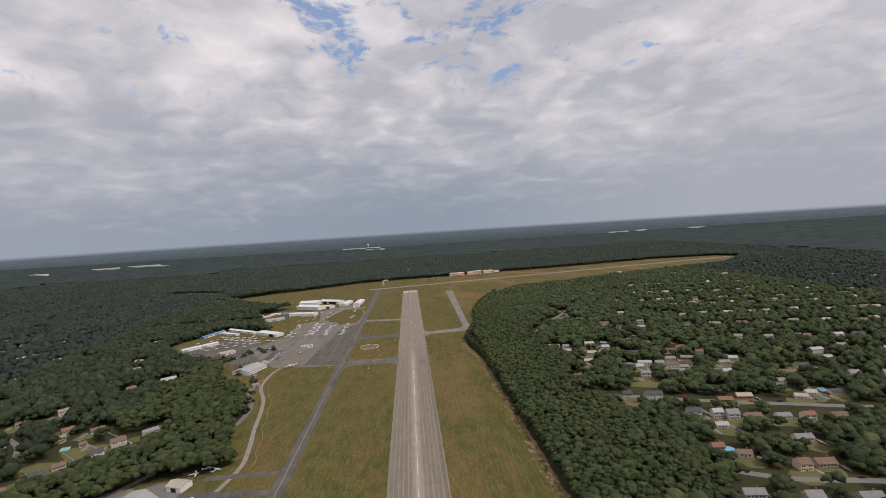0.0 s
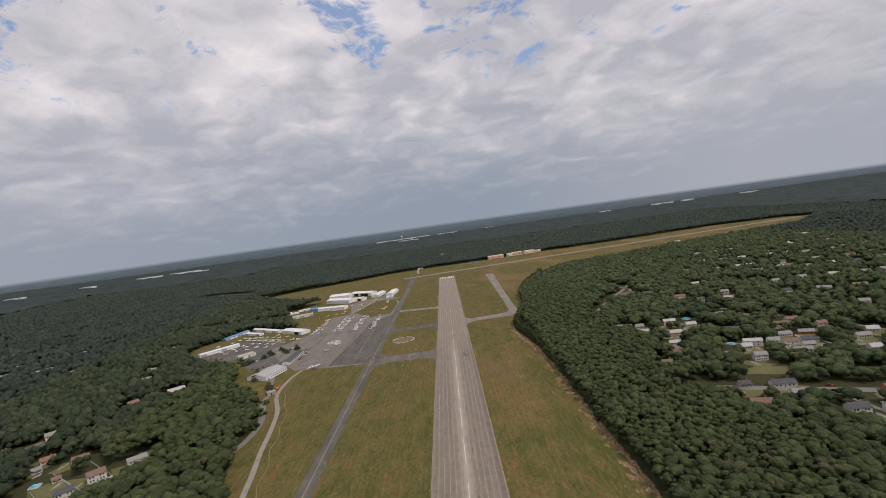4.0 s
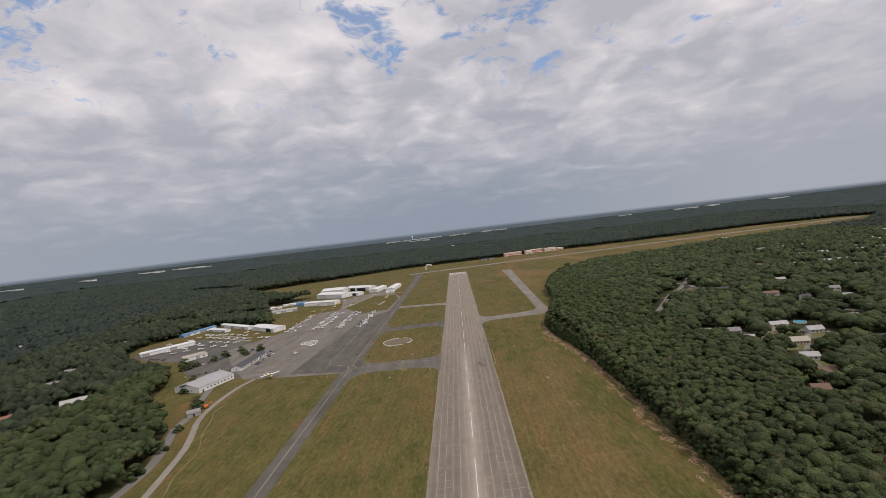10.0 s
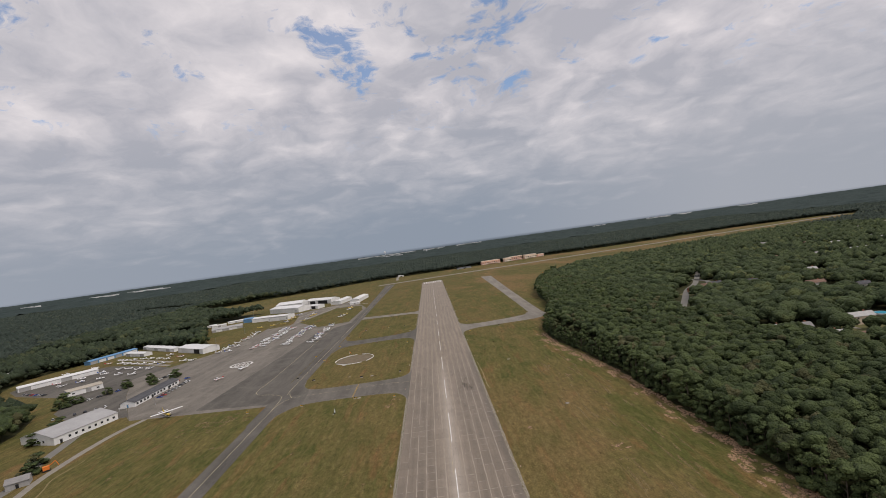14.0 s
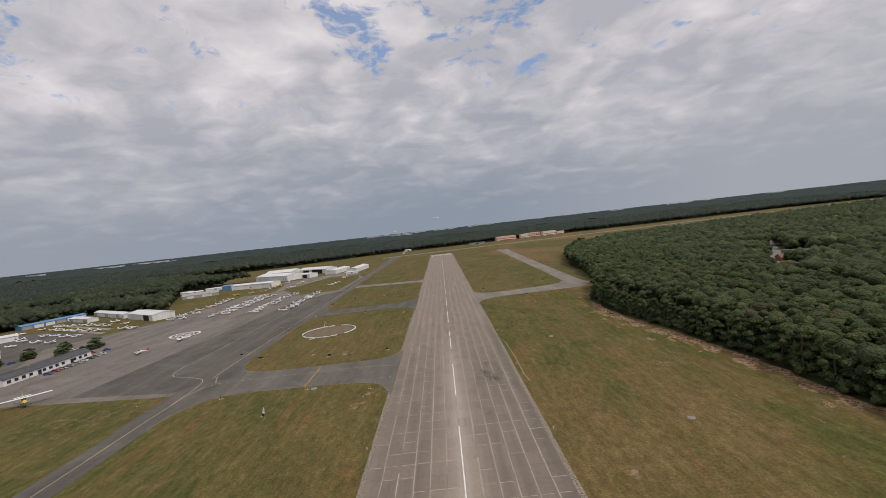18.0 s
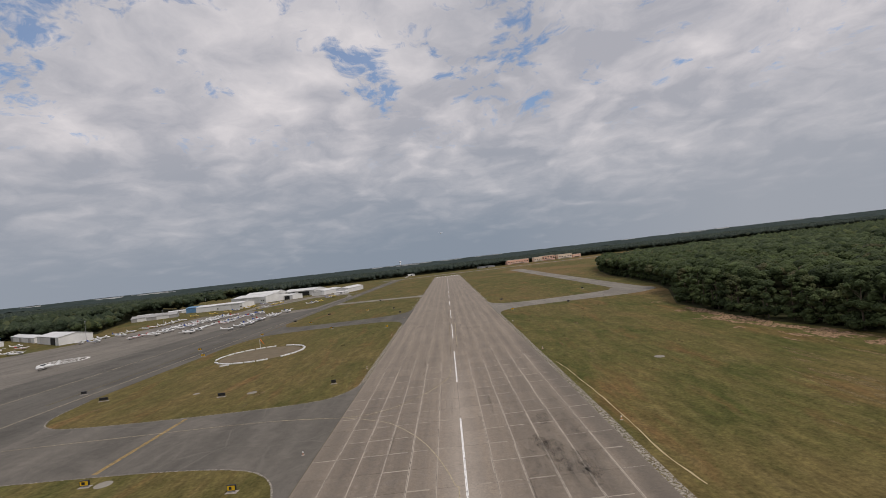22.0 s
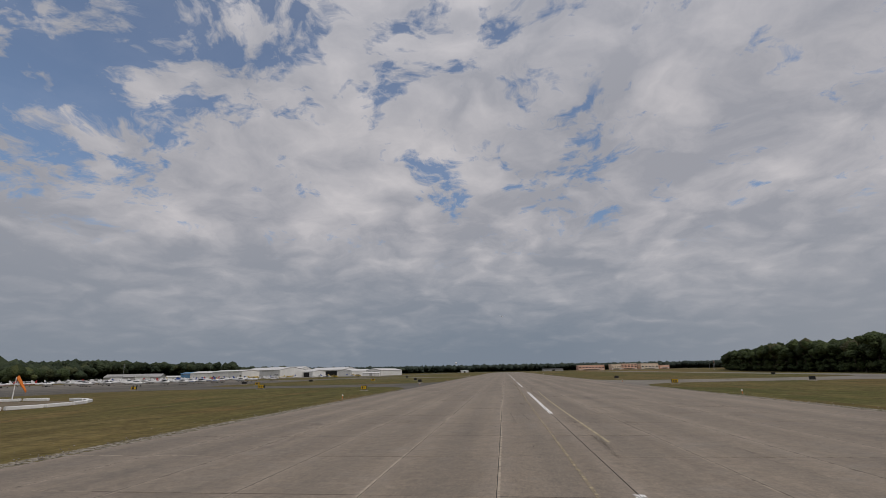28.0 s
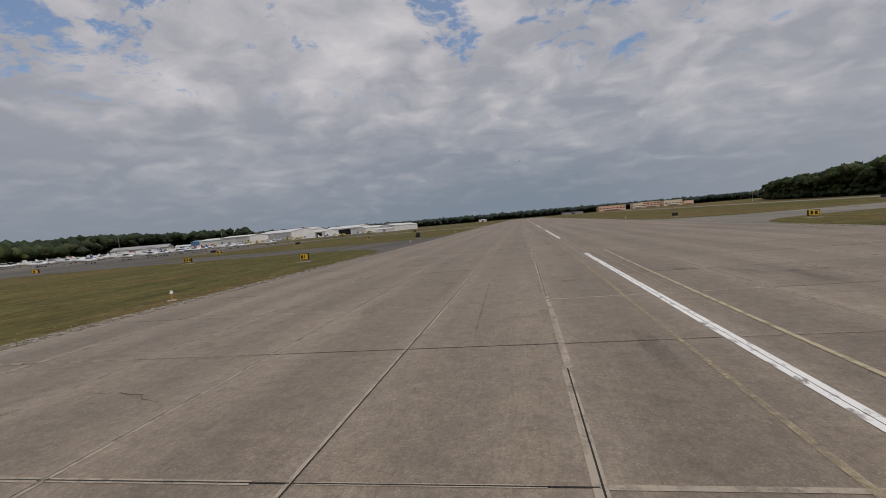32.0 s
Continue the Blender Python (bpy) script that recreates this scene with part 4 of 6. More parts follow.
def gable(name, label, category, x, y, yaw, length, depth, eave, ridge, wall, roof, doors=(), windows=(), group="", ribs=True):
    """A gabled building: length along its own x. doors: (side, centre, width, height, material); windows: (side, centre, sill, width, height)."""
    root = thing(name, label, category, pose(x, y, 0, 0, 0, yaw), group)
    a, b = length / 2, depth / 2
    bm = bmesh.new()
    loft(bm, [[(sx * a, -b, 0), (sx * a, b, 0), (sx * a, b, eave), (sx * a, 0, ridge - 0.05), (sx * a, -b, eave)] for sx in (-1, 1)])
    part("wall", bm, wall, root)
    for s in (-1, 1):
        bm = bmesh.new()
        o, t = 0.4, 0.18
        sl = (ridge - eave) / b
        pts = [(s * (b + o), eave - sl * o), (0, ridge), (0, ridge + t), (s * (b + o), eave - sl * o + t)]
        loft(bm, [[(sx * (a + o), p, q) for p, q in pts] for sx in (-1, 1)])
        rf = part("roof", bm, roof, root)
    if ribs and length > 20:
        bm = bmesh.new()
        box(bm, -a - 0.4, a + 0.4, -0.25, 0.25, ridge + 0.12, ridge + 0.26)
        part("ridge_cap", bm, roof, root)

    def on_side(side, c, w, z0, z1, out, mat, nm, parent):
        bm = bmesh.new()
        if side in "fb":
            yy = -b if side == "f" else b
            s = -1 if side == "f" else 1
            box(bm, c - w / 2, c + w / 2, min(yy - 0.03 * s, yy + out * s), max(yy - 0.03 * s, yy + out * s), z0, z1)
        else:
            xx = -a if side == "l" else a
            s = -1 if side == "l" else 1
            box(bm, min(xx - 0.03 * s, xx + out * s), max(xx - 0.03 * s, xx + out * s), c - w / 2, c + w / 2, z0, z1)
        return part(nm, bm, mat, parent)

    for side, c, w, h, mat in doors:
        d = on_side(side, c, w, 0.02, h, 0.10, mat, "door", root)
        on_side(side, c, w + 0.5, h, h + 0.3, 0.16, M_METAL, "lintel", d)
    for side, c, z0, w, h in windows:
        wd = on_side(side, c, w, z0, z0 + h, 0.06, M_GLASS, "window", root)
        on_side(side, c, w + 0.3, z0 - 0.12, z0, 0.14, M_WHITE, "sill", wd)
    return root


# white shed with a grey gable roof beside the field road
gable("storage_shed", "long white metal shed with a grey gabled roof", "building", -248, -17, 70, 40, 31, 4.6, 8.0, M_WALL, M_ROOFG,
      doors=[("f", -16, 1.4, 2.2, M_DARK), ("l", 4, 4, 3.4, M_WALL)], windows=[("f", -11 + 4.0 * i, 1.6, 1.5, 1.4) for i in range(8)] + [("l", -6, 1.6, 1.6, 1.2), ("l", -1, 1.6, 1.6, 1.2)])
# terminal with a dark roof
gable("terminal_building", "long low white terminal with a dark hipped roof and blue trim", "building", -236, 52, 88, 58, 11, 3.4, 5.4, M_WALL, M_ROOFD,
      doors=[("f", -8, 2.2, 2.4, M_GLASS), ("f", 14, 2.2, 2.4, M_GLASS), ("l", 0, 1.2, 2.2, M_BLUE)], windows=[("f", -26 + 4.2 * i, 1.0, 2.2, 1.5) for i in range(13) if i not in (4, 9)])
boxes("sign_board", [(-2.8, 2.8, -0.1, 0.1, 1.6, 2.6)], M_WHITE, thing("notice_board", "white notice board on the terminal lawn", "sign", pose(-236, 16, 0, 0, 0, 4)))
for x in (-2.3, 2.3):
    boxes("leg", [(x - 0.1, x + 0.1, -0.06, 0.06, 0, 1.6)], M_METAL, scene.objects["notice_board"])


def t_hangars(label, x, y, yaw, units, uw, depth, h, wall, roof):
    """A row of aircraft hangars with one door a bay."""
    n = units * uw
    return gable("hangar_row", label, "hangar", x, y, yaw, n, depth, h, h + 1.3, wall, roof,
                 doors=[("f", -n / 2 + uw * (i + 0.5), uw * 0.82, h * 0.84, M_WALL if i % 3 else M_ROOFG) for i in range(units)] + [("b", -n / 2 + uw * (i + 0.5), uw * 0.82, h * 0.84, M_WALL) for i in range(units)], group="hangars round the field")


t_hangars("long row of white aircraft bays with a pale roof", -402, 170, 46, 6, 11, 12, 4.2, M_WALL, M_ROOFW)
t_hangars("long hangar row with blue doors and pale roof", -424, 285, 70, 6, 10.5, 10, 4.0, M_BLUE, M_BLUE)
t_hangars("low row of white aircraft bays at the wood's edge", -365, 295, -38, 8, 11.5, 11, 4.2, M_WALL, M_ROOFW)
t_hangars("short white row of aircraft bays on the grass", -384, 276, -32, 4, 11, 10, 3.8, M_WALL, M_ROOFW)
gable("hangar", "white metal hangar with one dark open bay", "hangar", -292, 243, -38, 62, 20, 5.6, 7.4, M_WALL, M_ROOFW, doors=[("f", 16, 13, 5.0, M_DARK), ("f", -14, 15, 5.0, M_ROOFW), ("f", 0, 11, 5.0, M_WALL)], group="hangars round the field")
gable("workshop", "tan-roofed low building with blue side doors", "building", -328, 104, 46, 26, 16, 4.2, 5.0, M_WALL, M_ROOFT, doors=[("l", 0, 6, 3.4, M_BLUE), ("f", 2, 4, 3.2, M_ROOFG)], windows=[("f", -9, 1.4, 2, 1.2), ("f", 9, 1.4, 2, 1.2)])
# hangar cluster
gable("quonset_hangar", "grey weathered hangar with a long ribbed roof", "hangar", -330, 414, 22, 44, 16, 3.6, 6.0, M_ROOFG, M_ROOFG, doors=[("f", -12, 9, 4, M_WALL), ("f", 8, 12, 4.2, M_ROOFW)], group="hangars round the field")
gable("hangar", "pale hangar with a blue end wall", "hangar", -319, 480, 4, 18, 18, 6, 7.4, M_BLUE, M_BLUE, doors=[("f", 0, 12, 5, M_BLUE)], group="hangars round the field")
gable("hangar", "white metal hangar beside a blue one", "hangar", -293, 466, -4, 28, 20, 6, 7.6, M_WALL, M_ROOFW, doors=[("f", 0, 18, 5.2, M_WALL)], group="hangars round the field")
gable("hangar", "white boxy hangar with small dark doors", "hangar", -256, 450, -14, 36, 22, 7, 8.2, M_WALL, M_ROOFW, doors=[("f", -8, 12, 5.6, M_WALL), ("f", 8, 12, 5.6, M_ROOFW)], windows=[("f", -16, 2.0, 1.5, 1.5), ("f", 16, 2.0, 1.5, 1.5)], group="hangars round the field")
gable("hangar", "large white hangar with a low roof", "hangar", -272, 556, -32, 78, 32, 8.5, 11.5, M_WALL, M_ROOFW, doors=[("f", -20, 22, 7, M_ROOFW), ("f", 14, 22, 7, M_WALL)], windows=[("f", 30, 2.4, 1.6, 1.6), ("f", 34, 2.4, 1.6, 1.6)], group="hangars round the field")
gable("hangar", "large white arched hangar behind another", "hangar", -290, 632, -8, 54, 34, 9, 13, M_WALL, M_ROOFW, doors=[("f", 0, 26, 8, M_WALL)], group="hangars round the field")
gable("hangar", "white lean hangar with a dark open end", "hangar", -230, 556, -30, 42, 18, 6, 7.5, M_WALL, M_ROOFW, doors=[("f", 10, 10, 5, M_DARK), ("f", -8, 16, 5, M_WALL)], group="hangars round the field")
gable("hangar", "white hangar with two wide dark openings", "hangar", -229, 636, -32, 72, 26, 8, 11, M_WALL, M_ROOFW, doors=[("f", -16, 15, 6.6, M_DARK), ("f", 12, 26, 6.6, M_DARK)], group="hangars round the field")
gable("hangar", "white metal hangar with a plain end wall", "hangar", -182, 592, 78, 58, 20, 6, 8, M_WALL, M_ROOFW, doors=[("l", 0, 14, 5, M_ROOFW)], windows=[("b", -20 + 10 * i, 1.6, 1.6, 1.4) for i in range(5)], group="hangars round the field")
gable("hangar", "white metal hangar at the end of the row", "hangar", -146, 588, 84, 76, 18, 6, 8, M_WALL, M_ROOFW, doors=[("l", 0, 13, 5, M_WALL)], windows=[("b", -30 + 12 * i, 1.6, 1.6, 1.4) for i in range(6)], group="hangars round the field")
gable("shed", "small white shed on the hangar yard", "building", -146, 528, 6, 18, 7, 3, 3.8, M_WALL, M_ROOFW, doors=[("f", 0, 3, 2.6, M_ROOFG)])
for x, y, w in ((-385, 480, 16), (-368, 470, 22), (-352, 500, 26)):
    gable("shed", "small white shed at the wood's edge", "building", x, y, 24, w, 8, 3, 4, M_WALL, M_ROOFW, doors=[("f", 0, 4, 2.6, M_ROOFG)])
# south-west yard
gable("hangar", "large white hangar with a ribbed grey roof", "hangar", -201, -381, -41, 58, 17.5, 5.0, 7.5, M_WALL, M_ROOFG, doors=[("r", 0, 12, 4.4, M_WALL)], windows=[("f", -24 + 8 * i, 2.0, 2.4, 1.2) for i in range(7)], group="hangars round the field")
gable("barn", "small white building with a patched tan roof", "building", -194, -350, -20, 15, 12, 4.2, 6.4, M_WALL, M_ROOFT, doors=[("f", 0, 5, 3.4, M_DARK)])
gable("office", "low blue and white office building", "building", -258, -381, 12, 20, 9, 3.4, 4.4, M_WALL, M_ROOFD, doors=[("f", 0, 1.4, 2.2, M_BLUE)], windows=[("f", -7, 1, 2, 1.2), ("f", 7, 1, 2, 1.2)])
gable("pump_house", "grey little pump house beside the track", "building", -214, -96, 30, 9, 7, 3, 4.6, M_ROOFG, M_GREYSH, doors=[("f", 0, 1.2, 2.1, M_DARK)])


def block(x, y, yaw, w, d, h, mat, label, cols, rows):
    """A flat-roofed building with rows of windows."""
    root = thing("office_block", label, "building", pose(x, y, 0, 0, 0, yaw), "terracotta buildings at the far end")
    boxes("wall", [(-w / 2, w / 2, -d / 2, d / 2, 0, h)], mat, root)
    boxes("parapet", [(-w / 2 - 0.2, w / 2 + 0.2, -d / 2 - 0.2, d / 2 + 0.2, h, h + 0.7)], M_TAN, root)
    boxes("canopy", [(-w * 0.3, w * 0.3, -d / 2 - 4, -d / 2, 2.9, 3.4)], M_WHITE, root)
    for i in range(cols):
        for j in range(rows):
            cx = -w / 2 + w * (i + 0.5) / cols
            z = 1.2 + j * 3.8
            boxes("window", [(cx - w / cols * 0.3, cx + w / cols * 0.3, -d / 2 - 0.08, -d / 2 + 0.02, z, z + 1.9)], M_WHITE if j == 0 else M_GLASS, root)
    return root


block(195, 1172, 8, 60, 22, 11, M_PINK, "wide terracotta building with pale lower panels", 8, 2)
block(250, 1168, 8, 22, 20, 11.5, M_TAN, "square tan building between terracotta ones", 4, 2)
block(280, 1180, 8, 38, 22, 12.5, M_PINK, "terracotta building with a flat roof", 5, 3)
block(328, 1186, 8, 40, 20, 12, M_TAN, "tan and terracotta building with white doors", 5, 2)
block(364, 1196, 8, 22, 18, 8, M_PINK, "low terracotta annexe with flat roof", 3, 1)
gable("grey_store", "dark grey low store by the far runway end", "building", 104, 1120, 10, 44, 16, 3.5, 5, M_ROOFG, M_ROOFD, doors=[("f", 0, 6, 3, M_DARK)])
gable("shed", "white shed at the field's far gate", "building", -96, 1150, 5, 18, 9, 4, 5.4, M_WALL, M_ROOFW, doors=[("f", 0, 4, 3, M_DARK)])
for x, y, w, d, h in ((-560, 4250, 260, 60, 12), (-280, 4330, 300, 60, 12), (60, 4380, 220, 50, 10), (420, 4420, 260, 50, 12), (-330, 3900, 190, 40, 8), (2250, 4100, 210, 50, 14), (2480, 4050, 120, 40, 20), (1700, 4200, 120, 40, 9),
                      (-2500, 3300, 190, 40, 11), (-2250, 3400, 240, 50, 12), (-2800, 3000, 120, 40, 10), (-2050, 3300, 90, 40, 8), (3000, 3900, 160, 40, 9), (-3100, 2700, 150, 40, 10)):
    z = float(rise(np.array(x), np.array(y)))
    root = thing("warehouse", "distant pale warehouse above the trees", "building", pose(x, y, z, 0, 0, random.uniform(-12, 12)), "distant warehouses")
    boxes("wall", [(-w / 2, w / 2, -d / 2, d / 2, 0, 15 + h * 0.3)], M_WALL, root)
    boxes("roof", [(-w / 2 - 1, w / 2 + 1, -d / 2 - 1, d / 2 + 1, 15 + h * 0.3, 15.8 + h * 0.3)], M_ROOFW, root)
tw = thing("water_tower", "distant white water tower", "tower", pose(-430, 4300, float(rise(np.array(-430.0), np.array(4300.0)))))
bm = bmesh.new()
tube(bm, (0, 0, 0), (0, 0, 42), 3, 2.4)
part("stem", bm, M_WALL, tw)
bm = bmesh.new()
bmesh.ops.create_uvsphere(bm, u_segments=16, v_segments=10, radius=10, matrix=Matrix.Translation((0, 0, 48)) @ Matrix.Diagonal((1, 1, 0.7, 1)))
part("tank", bm, M_WALL, tw, smooth=True)


# ---- houses ----
def house(x, y, yaw, w, d, h, wall, roof, label, storeys=1, near=True):
    root = thing("house", label, "house", pose(x, y, 0, 0, 0, yaw), "houses among the trees")
    a, b, rg = w / 2, d / 2, h + d * 0.30
    bm = bmesh.new()
    loft(bm, [[(sx * a, -b, 0), (sx * a, b, 0), (sx * a, b, h), (sx * a, 0, rg - 0.1), (sx * a, -b, h)] for sx in (-1, 1)])
    part("wall", bm, wall, root)
    for s in (-1, 1):
        bm = bmesh.new()
        pts = [(s * (b + 0.5), h - 0.3), (0, rg), (0, rg + 0.2), (s * (b + 0.5), h - 0.1)]
        loft(bm, [[(sx * (a + 0.4), p, q) for p, q in pts] for sx in (-1, 1)])
        rf = part("roof", bm, roof, root)
    boxes("chimney", [(a * 0.4, a * 0.4 + 0.8, 0.6, 1.4, h, rg + 0.9)], M_BRICK, rf)
    boxes("door", [(-0.5, 0.5, -b - 0.06, -b + 0.02, 0, 2.1)], M_BROWN, root)
    for st in range(storeys):
        for cx in ((-a * 0.68, -a * 0.36, a * 0.36, a * 0.68) if near else (-a * 0.5, a * 0.5)):
            z = 0.9 + st * 2.7
            wd = boxes("window", [(cx - 0.55, cx + 0.55, -b - 0.05, -b + 0.02, z, z + 1.2)], M_GLASS, root)
            if near:
                boxes("sill", [(cx - 0.7, cx + 0.7, -b - 0.14, -b + 0.02, z - 0.1, z)], M_WHITE, wd)
    return root


def far_house(x, y, yaw, w, wall, roof, label):
    """A house far off among the trees: walls and a gabled roof."""
    root = thing("house", label, "house", pose(x, y, float(rise(np.array(x), np.array(y))), 0, 0, yaw), "houses among the trees")
    boxes("wall", [(-w / 2, w / 2, -4, 4, 0, 5.4)], wall, root)
    bm = bmesh.new()
    loft(bm, [[(sx * (w / 2 + 0.4), -4.6, 5.3), (sx * (w / 2 + 0.4), 0, 8.0), (sx * (w / 2 + 0.4), 4.6, 5.3)] for sx in (-1, 1)])
    part("roof", bm, roof, root)
    CLEAR.append((x, y, 9.0))
    CLEAR.append((x - 2, y - 12, 8.0))


CLEAR = [(-930 + 40 * i, 1172 - 20 * i + k, 26) for i in range(6) for k in (-12, 14)]
SPECIAL = [(285, -190, 12, 14, 9, 2, "W", "G"), (236, -242, 10, 12, 8, 1, "B", "D"), (262, -250, 10, 22, 10, 1, "W", "D"), (271, -308, 12, 16, 10, 2, "W", "D"), (291, -314, 12, 12, 10, 2, "W", "W"), (302, -320, 12, 13, 12, 2, "W", "G"),
           (330, -184, 10, 20, 8, 1, "W", "G"), (345, -172, 10, 14, 8, 1, "T", "G"), (322, -282, 12, 18, 9, 1, "R", "R"), (320, -324, 12, 18, 9, 1, "T", "B"), (345, -330, 12, 16, 9, 1, "W", "G"), (363, -338, 12, 14, 9, 2, "W", "R"), (391, -340, 10, 18, 10, 1, "T", "B"),
           (290, -413, 14, 12, 11, 2, "T", "B"), (309, -411, 14, 18, 11, 1, "B", "B"), (231, -438, 10, 18, 10, 1, "W", "G"), (266, -448, 12, 14, 12, 1, "T", "G"), (300, -455, 14, 18, 10, 1, "W", "G"), (377, -208, 12, 12, 9, 2, "W", "W"), (402, -168, 10, 16, 9, 1, "W", "G"),
           (440, -288, 12, 16, 9, 1, "T", "D"), (300, 172, 10, 14, 10, 1, "T", "B"), (312, 178, 10, 18, 10, 1, "W", "D"), (239, -32, 10, 12, 9, 1, "W", "G"), (262, -78, 10, 16, 10, 1, "T", "T"), (207, -170, 8, 12, 9, 1, "T", "B"), (295, -155, 12, 12, 10, 1, "W", "W"),
           (349, -134, 10, 16, 9, 1, "W", "G"), (393, -86, 12, 16, 9, 1, "T", "B"), (346, -26, 10, 14, 9, 1, "W", "G"), (419, 84, 10, 14, 9, 2, "W", "G"), (429, 184, 10, 14, 9, 1, "W", "W"), (251, -372, 10, 12, 9, 1, "W", "R"), (327, -372, 14, 18, 10, 1, "W", "G")]
LEFT = [(-349, -332, 45, 14, 9, 1, "W", "B"), (-337, -306, 40, 14, 9, 1, "W", "D"), (-329, -291, 42, 13, 9, 1, "W", "B"), (-307, -275, 42, 16, 10, 2, "W", "D"), (-300, -251, 42, 16, 11, 2, "W", "B"), (-278, -233, 40, 18, 9, 2, "W", "G"), (-338, -245, 40, 8, 6, 1, "T", "B"), (-382, -202, 40, 14, 10, 1, "T", "R"), (-346, -209, 30, 16, 9, 1, "W", "B"), (-375, -222, 40, 9, 7, 1, "W", "G"),
        (-421, -170, 40, 16, 9, 1, "W", "D"), (-426, -145, 40, 14, 10, 2, "T", "G"), (-455, -170, 30, 14, 9, 1, "T", "B"), (-389, -72, 45, 14, 9, 2, "W", "R"), (-552, -82, 30, 14, 9, 1, "T", "R"), (-353, -44, 35, 24, 12, 2, "W", "W"), (-439, 30, 30, 16, 9, 2, "W", "G"), (-637, 143, 30, 18, 9, 2, "W", "G"), (-589, 153, 30, 16, 9, 1, "T", "R"), (-687, 12, 30, 14, 9, 1, "W", "W"), (-345, -371, 20, 14, 9, 1, "W", "W"), (-781, 94, 20, 14, 9, 1, "W", "G")]
EXTRA = [(346, -277), (280, -336), (263, -387), (322, -156), (371, -136), (424, -154), (442, -223), (478, -202), (531, -183), (398, -291), (415, -284), (259, -270), (226, -277), (249, -69), (230, -146), (222, -26), (293, -53), (318, -94), (398, -123), (408, -252), (281, 161), (330, 146), (546, 468), (275, -36), (243, -114), (228, -66), (406, 53), (410, 152), (651, 448), (638, 315), (635, 234), (487, 178), (510, 150), (517, 110), (355, 92), (368, 57), (627, 368), (359, -48), (371, -98), (305, -150), (338, -158), (356, -160)]
WALLS = {"W": (M_SIDING, "white-sided"), "T": (M_TAN, "tan-sided"), "B": (M_ROOFG, "grey-sided"), "R": (M_BRICK, "red brick")}
ROOFS = {"G": (M_GREYSH, "grey shingle roof"), "D": (M_ROOFD, "dark blue-grey roof"), "B": (M_BROWN, "brown shingle roof"), "W": (M_ROOFP, "pale grey roof"), "R": (M_ROOFR, "red-brown roof"), "T": (M_ROOFT, "tan roof")}
random.seed(5)
spec = [(x, y, q - 20 if x > 0 else q, w, d, s, a, b) for x, y, q, w, d, s, a, b in SPECIAL] + LEFT
for i, (x, y) in enumerate(EXTRA):
    spec.append((x, y, random.uniform(-25, -5), random.uniform(11, 22), random.uniform(8, 10), random.choice((1, 1, 1, 2)), random.choice("WWWTWTR"), random.choice("GGDBBWWT")))
for row, (x0, y0, n) in enumerate(((470, -330, 7), (500, -240, 7), (540, -150, 8), (500, -60, 9), (480, 30, 10), (560, 120, 9), (560, 220, 9), (480, 300, 9), (560, 400, 9), (620, 520, 8))):
    for i in range(n):
        spec.append((x0 + i * random.uniform(36, 46), y0 - i * 9 + random.uniform(-12, 12), random.uniform(-30, 0), random.uniform(12, 19), random.uniform(8, 11), random.choice((1, 1, 2)), random.choice("WWWWTTB"), random.choice("GGDBBWWT")))
for i in range(26):
    spec.append((random.uniform(-1050, -440), random.uniform(-420, 420), random.uniform(0, 60), random.uniform(12, 18), random.uniform(8, 11), random.choice((1, 2)), random.choice("WWT"), random.choice("GGDBW")))
for n, (x, y, q, w, d, s, a, b) in enumerate(spec):
    if n >= len(SPECIAL) + len(LEFT) + len(EXTRA):
        far_house(x, y, q, w * 0.9, WALLS[a][0], ROOFS[b][0], f"{WALLS[a][1]} house with a {ROOFS[b][1]} among trees")
        continue
    house(x, y, q, w * 0.80, d * 0.82, 2.9 if s == 1 else 5.6, WALLS[a][0], ROOFS[b][0], f"{'two-storey ' if s == 2 else 'low '}{WALLS[a][1]} house with a {ROOFS[b][1]}", s, n < 53)
    CLEAR.append((x, y, max(w, d) * 0.5 + (4.5 if (x, y) in [(t[0], t[1]) for t in SPECIAL + LEFT] else 2.5)))
    # open gardens in front of most houses
    if random.random() < 0.45:
        CLEAR.append((x - 3 + random.uniform(-3, 3), y - 11, random.uniform(5, 8.5)))
    if random.random() < 0.35:
        CLEAR.append((x - 6 + random.uniform(-3, 3), y - 21, random.uniform(4, 8)))
random.seed(61)
for x0, x1, y0, y1, n in ((620, 1500, 150, 880, 46), (-1150, -560, 60, 980, 30), (-900, -420, -380, 100, 14)):
    for i in range(n):
        a, b = random.choice("WWWT"), random.choice("GGDBWT")
        far_house(random.uniform(x0, x1), random.uniform(y0, y1), random.uniform(-40, 40), random.uniform(11, 17), WALLS[a][0], ROOFS[b][0], f"{WALLS[a][1]} house with a {ROOFS[b][1]} among trees")
random.seed(6)
lawns = [(x - 5, y - 9, w * 0.75 + 4, d * 0.9 + 5) for x, y, q, w, d, s, a, b in spec]
blots("garden_lawns", lawns, -0.05, M_LAWN, "mown lawns round the houses", "lawn")
blots("garden_lawns", [(275, -218, 24, 16), (335, -245, 16, 12), (-325, -262, 22, 20), (-350, -290, 18, 16), (-275, -215, 14, 10)], -0.05, M_LAWN, "open mown gardens between houses", "lawn")
CLEAR += [(275, -218, 18), (262, -216, 12), (335, -245, 10), (-325, -262, 17), (-350, -285, 13), (-275, -215, 9), (300, -60, 10), (289, -48, 8), (268, -78, 9), (249, -104, 8)]
